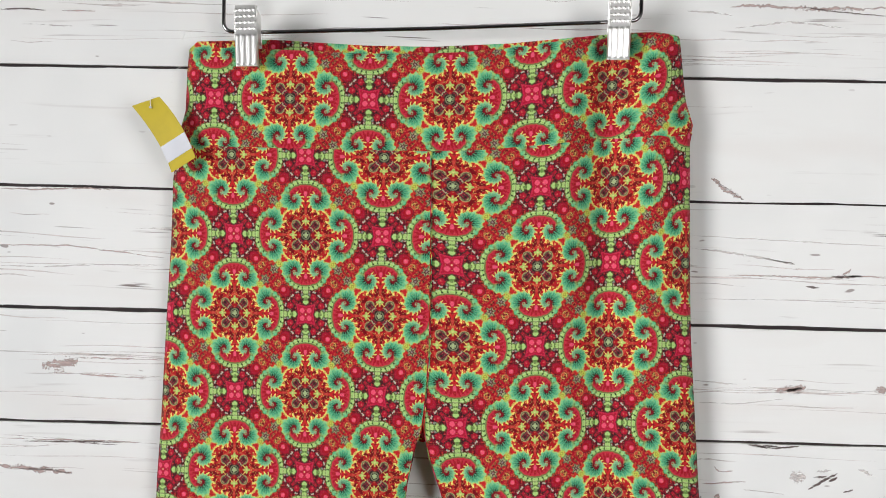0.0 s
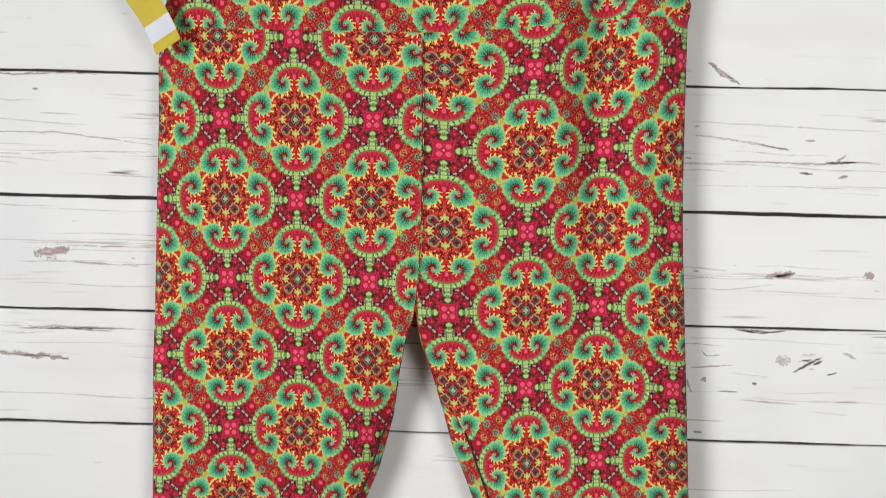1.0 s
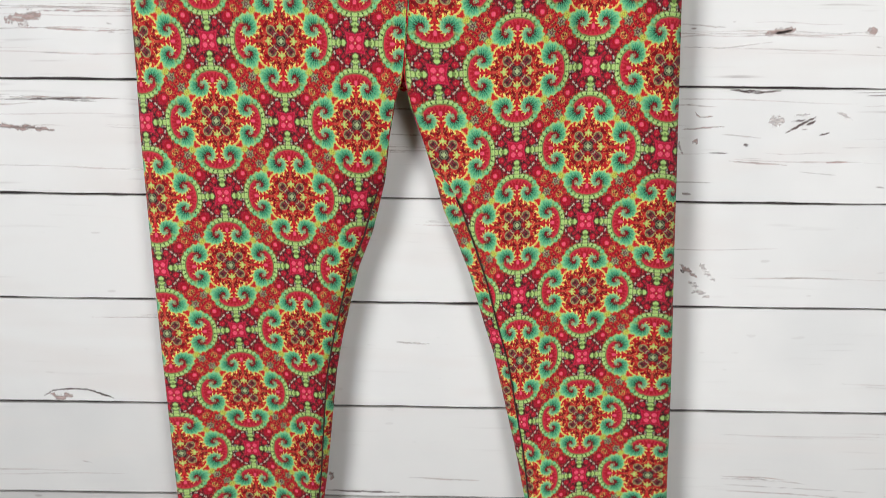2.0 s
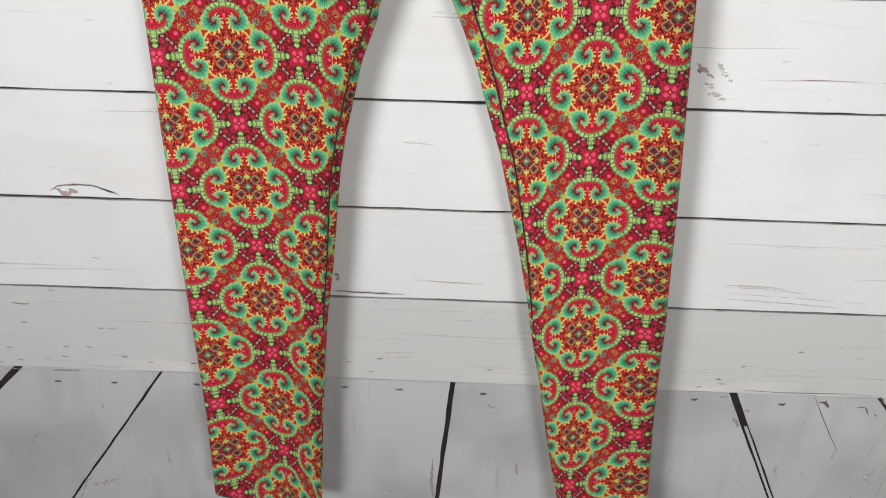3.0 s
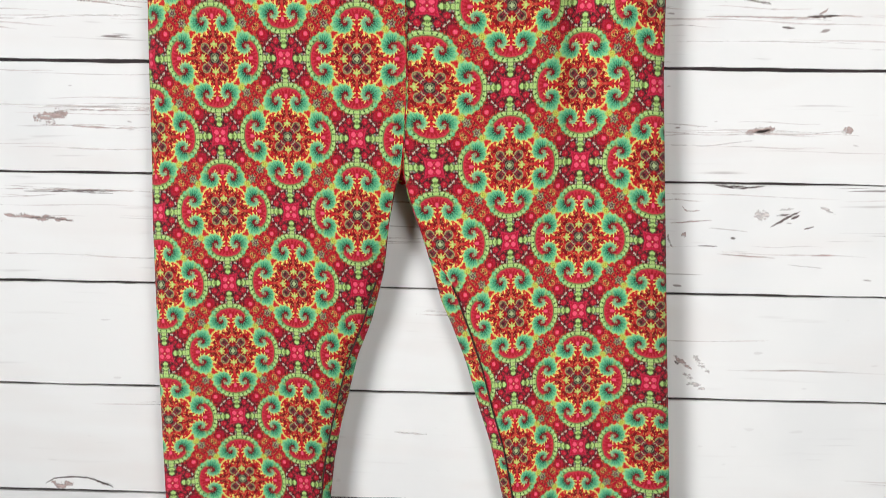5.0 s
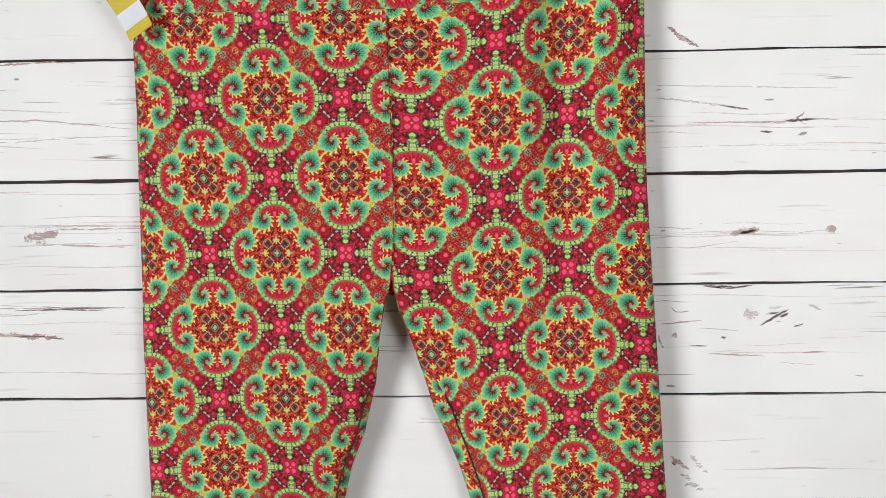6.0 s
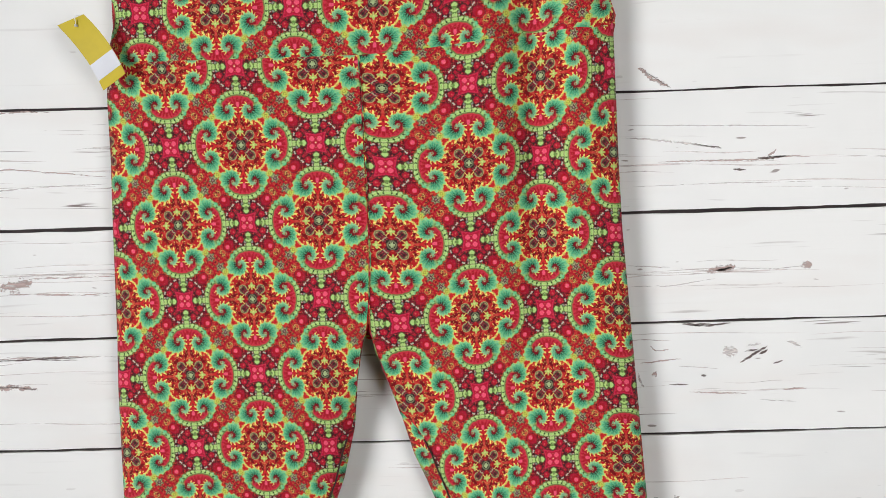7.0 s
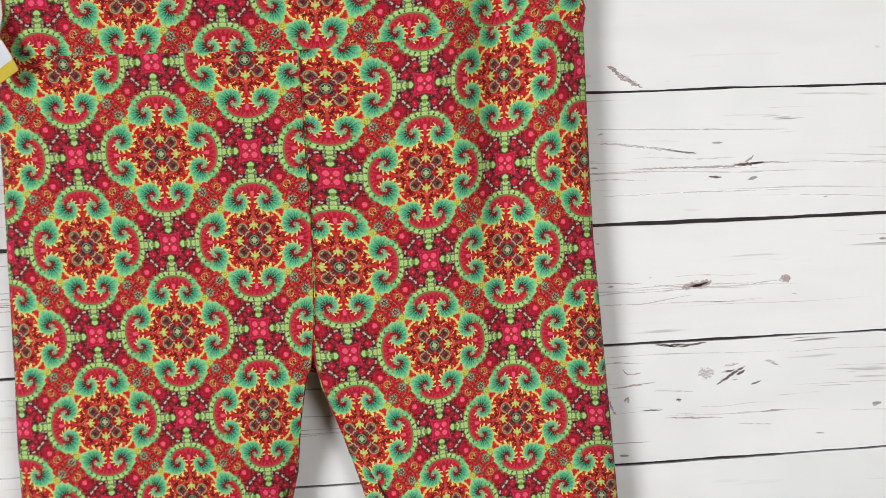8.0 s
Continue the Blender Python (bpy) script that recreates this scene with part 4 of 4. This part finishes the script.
def waistband():
    rows, nf, nb = 34, 110, 60
    per = nf + nb
    verts, faces = [], []
    for r in range(rows + 1):
        f = r / rows
        zn = 1.53 - 0.092 * f
        xl, xr = widen(along(LO, zn)), widen(along(RO, zn))
        for k in range(per):
            front = k < nf
            g = k / (nf - 1) if front else 1 - (k - nf + 1) / (nb + 1)
            x = xl + (xr - xl) * g
            s = 2 * g - 1
            top, bot = across(FRONT_TOP if front else BACK_TOP, x), across(WAIST_SEAM, x)
            z = top + (bot - top) * f
            if front:
                fat = 0.0232 - 0.005 * (1 - f) ** 2
                y = hang_depth(s, fat) + folds(x, z) * min(1, (1 - abs(s)) / 0.08)
                if r == 0:
                    y += 0.0022
                if r == rows:
                    y += 0.0012
                y -= 0.0009 * math.sin(math.pi * f)
            else:
                y = -0.0118 + 0.0055 * (1 - s * s)
            verts.append((x, y, z))
    for r in range(rows):
        for k in range(per):
            q = (k + 1) % per
            faces.append((r * per + k, r * per + q, (r + 1) * per + q, (r + 1) * per + k)[::-1])
    me = mesh_of("waistband", verts, faces, True)
    unwrap(me, print_waist)
    return me


leggings = tagged(new("leggings"), "red and green medallion print leggings hanging from clips", "leggings")
part("waistband", waistband(), MAT["cloth"], leggings, "wide printed waistband")
leg(-1)
leg(1)



def gusset():
    """The seat of the leggings, sagging behind the crotch."""
    verts, faces, n, rows = [], [], 10, 12
    for r in range(rows + 1):
        f = r / rows
        z = 1.222 - 0.034 * f
        for k in range(n + 1):
            g = k / n
            xl, xr = along(LI, z) - 0.010, along(RI, z) + 0.010
            x = xl + (xr - xl) * g
            verts.append((x, -0.0150 + 0.004 * math.sin(math.pi * g) - 0.003 * (1 - f), z + 0.012 * f * abs(2 * g - 1) ** 1.6))
    for r in range(rows):
        for k in range(n):
            o = r * (n + 1) + k
            faces.append((o, o + n + 1, o + n + 2, o + 1))
    me = mesh_of("seat", verts, faces, True)
    unwrap(me, lambda x, z: print_right(x + 0.031, z - 0.02))
    return me


part("seat", gusset(), MAT["cloth"], leggings, "printed seat showing behind the crotch")

# ---- price tag ----
def card(name, z_top, z_low, lift, half, curl):
    """A bowed card strip, thin but solid, upright in its own x and z."""
    n, verts, faces = 44, [], []
    for k in range(n + 1):
        z = z_top + (z_low - z_top) * k / n
        bow = curl * (1 - (z / 0.030) ** 2)
        for x in (-half, half):
            for y in (-lift - 0.0004, -lift):
                verts.append((x + bow * 0.55, y + bow, z - x * 0.24 * max(0.0, z) / 0.030))
    for k in range(n):
        o = 4 * k
        faces += [(o, o + 4, o + 6, o + 2), (o + 1, o + 3, o + 7, o + 5), (o, o + 1, o + 5, o + 4), (o + 2, o + 6, o + 7, o + 3)]
    faces += [(0, 2, 3, 1), (4 * n, 4 * n + 1, 4 * n + 3, 4 * n + 2)]
    return mesh_of(name, verts, faces)


tag = part("price_tag", card("price_tag", 0.030, -0.030, 0.0, 0.0120, 0.0035), MAT["tag"], leggings, "yellow card tag with a blank pale band")
tag.matrix_world = pose(-0.2045, -0.0385, 1.4425, 0, -32, 0) @ pose(0, 0, 0, 0, 0, -6)
part("band", card("band", -0.0070, -0.0215, 0.0004, 0.01202, 0.0035), MAT["tag_band"], tag, "pale grey blank band")
part("hole", wire("hole", [(0.001, -0.0006, 0.0240), (0.001, 0.0010, 0.0240)], 0.0011, 12), MAT["tag_band"], tag)
part("fastener", wire("fastener", bend([(0.001, 0.0002, 0.0240), (0.0035, -0.0015, 0.0268), (0.0050, -0.0010, 0.0300), (0.0070, 0.004, 0.0300)], 0.002), 0.00035, 6), MAT["thread"], tag, "clear plastic tag fastener")
for pts in (((-0.199, -0.015, 1.5225), (-0.1945, -0.018, 1.531), (-0.189, -0.016, 1.5215)), ((-0.193, -0.018, 1.502), (-0.200, -0.022, 1.4985), (-0.206, -0.020, 1.490))):
    part("loose_thread", wire("loose_thread", bend(pts, 0.004), 0.0002, 5), MAT["thread"], leggings, "loose pale thread end")

# ---- hanger ----
hanger = tagged(new("trouser_hanger"), "chrome wire trouser hanger with two clips", "hanger")
loop = bend([(0.012, -0.016, 1.645), (-0.10, -0.017, 1.612), (-0.163, -0.018, 1.585), (-0.163, -0.020, 1.529), (-0.13, -0.020, 1.5292), (0.01, -0.020, 1.5348), (0.150, -0.020, 1.5425),
             (0.181, -0.020, 1.5445), (0.181, -0.018, 1.590), (0.11, -0.017, 1.615), (0.012, -0.016, 1.645)], 0.009)
part("wire_frame", wire("wire_frame", loop, 0.0016), MAT["dark_steel"], hanger)
hook = [(0.012, -0.016, 1.642), (0.012, -0.016, 1.675)] + [(0.012 - 0.018 + 0.018 * math.cos(a), -0.016, 1.675 + 0.020 * math.sin(a)) for a in np.linspace(0.1, 3.6, 16)]
part("hook", wire("hook", hook, 0.0018), MAT["dark_steel"], hanger)
nail = part("nail", wire("nail", [(-0.005, -0.050, 1.686), (-0.005, 0.012, 1.684)], 0.0018), MAT["dark_steel"])
tagged(nail, "small steel nail in the plank backdrop", "nail")


def clip_plate():
    """Pressed plate: knobs on the grip, upright ribs on the jaw."""
    nx, nz = 40, 104
    verts, faces = [], []
    for j in range(nz + 1):
        z = 0.0245 - 0.049 * j / nz
        for i in range(nx + 1):
            x = -0.0092 + 0.0184 * i / nx
            y = 0.0
            if z > 0.0035:
                gx, gz = (x + 0.0092) / 0.00368 % 1 - 0.5, (z - 0.0035) / 0.0050 % 1 - 0.5
                y -= 0.0007 * max(0, 1 - (gx * gx + gz * gz * 1.8) / 0.075) ** 0.5 if abs(x) < 0.0088 and z < 0.0236 else 0
            else:
                win = min(1, (0.0015 - z) / 0.002, (z + 0.0235) / 0.0015)
                if win > 0:
                    y -= 0.0012 * win * (0.5 + 0.5 * math.cos(2 * math.pi * (x + 0.0092) / 0.0046 - math.pi)) ** 0.7
            edge = min(1.0, (0.0092 - abs(x)) / 0.0012)
            y += 0.0016 * (1 - edge) ** 2
            if i in (0, nx):
                y += 0.0022
            verts.append((x, y, z))
    w = nx + 1
    for j in range(nz):
        for i in range(nx):
            faces.append((j * w + i, (j + 1) * w + i, (j + 1) * w + i + 1, j * w + i + 1))
    return mesh_of("front_plate", verts, faces, True)


def clip_thing(at, turn, pitch, yaw):
    root = part("clip", box_bm(-0.0075, 0.0075, 0.004, 0.022, 0.004, 0.016, 0.001), MAT["chrome"], hanger)
    root.matrix_world = pose(*at, pitch, turn, yaw)
    part("front_plate", clip_plate(), MAT["chrome"], root, "pressed chrome plate with knobs and ribs")
    part("back_plate", box_bm(-0.0090, 0.0090, 0.0225, 0.0233, -0.022, 0.0225, 0.0003), MAT["chrome"], root)
    part("side_flange", box_bm(0.0084, 0.0092, 0.001, 0.020, -0.004, 0.022, 0.0003), MAT["chrome"], root)
    part("side_flange", box_bm(-0.0092, -0.0084, 0.001, 0.020, -0.004, 0.022, 0.0003), MAT["chrome"], root)
    return root


clip_thing((-0.1385, -0.0420, 1.5215), -3.0, -2, 4)
clip_thing((0.1600, -0.0400, 1.5335), 0.5, 3, -9)

# the cloth hangs a finger's width off the boards
HANG = Matrix.Translation((0.0006, -0.0114, 0.0135)) @ Matrix.Diagonal((0.990, 0.990, 0.990, 1.0))
leggings.matrix_world = HANG
hanger.matrix_world = HANG
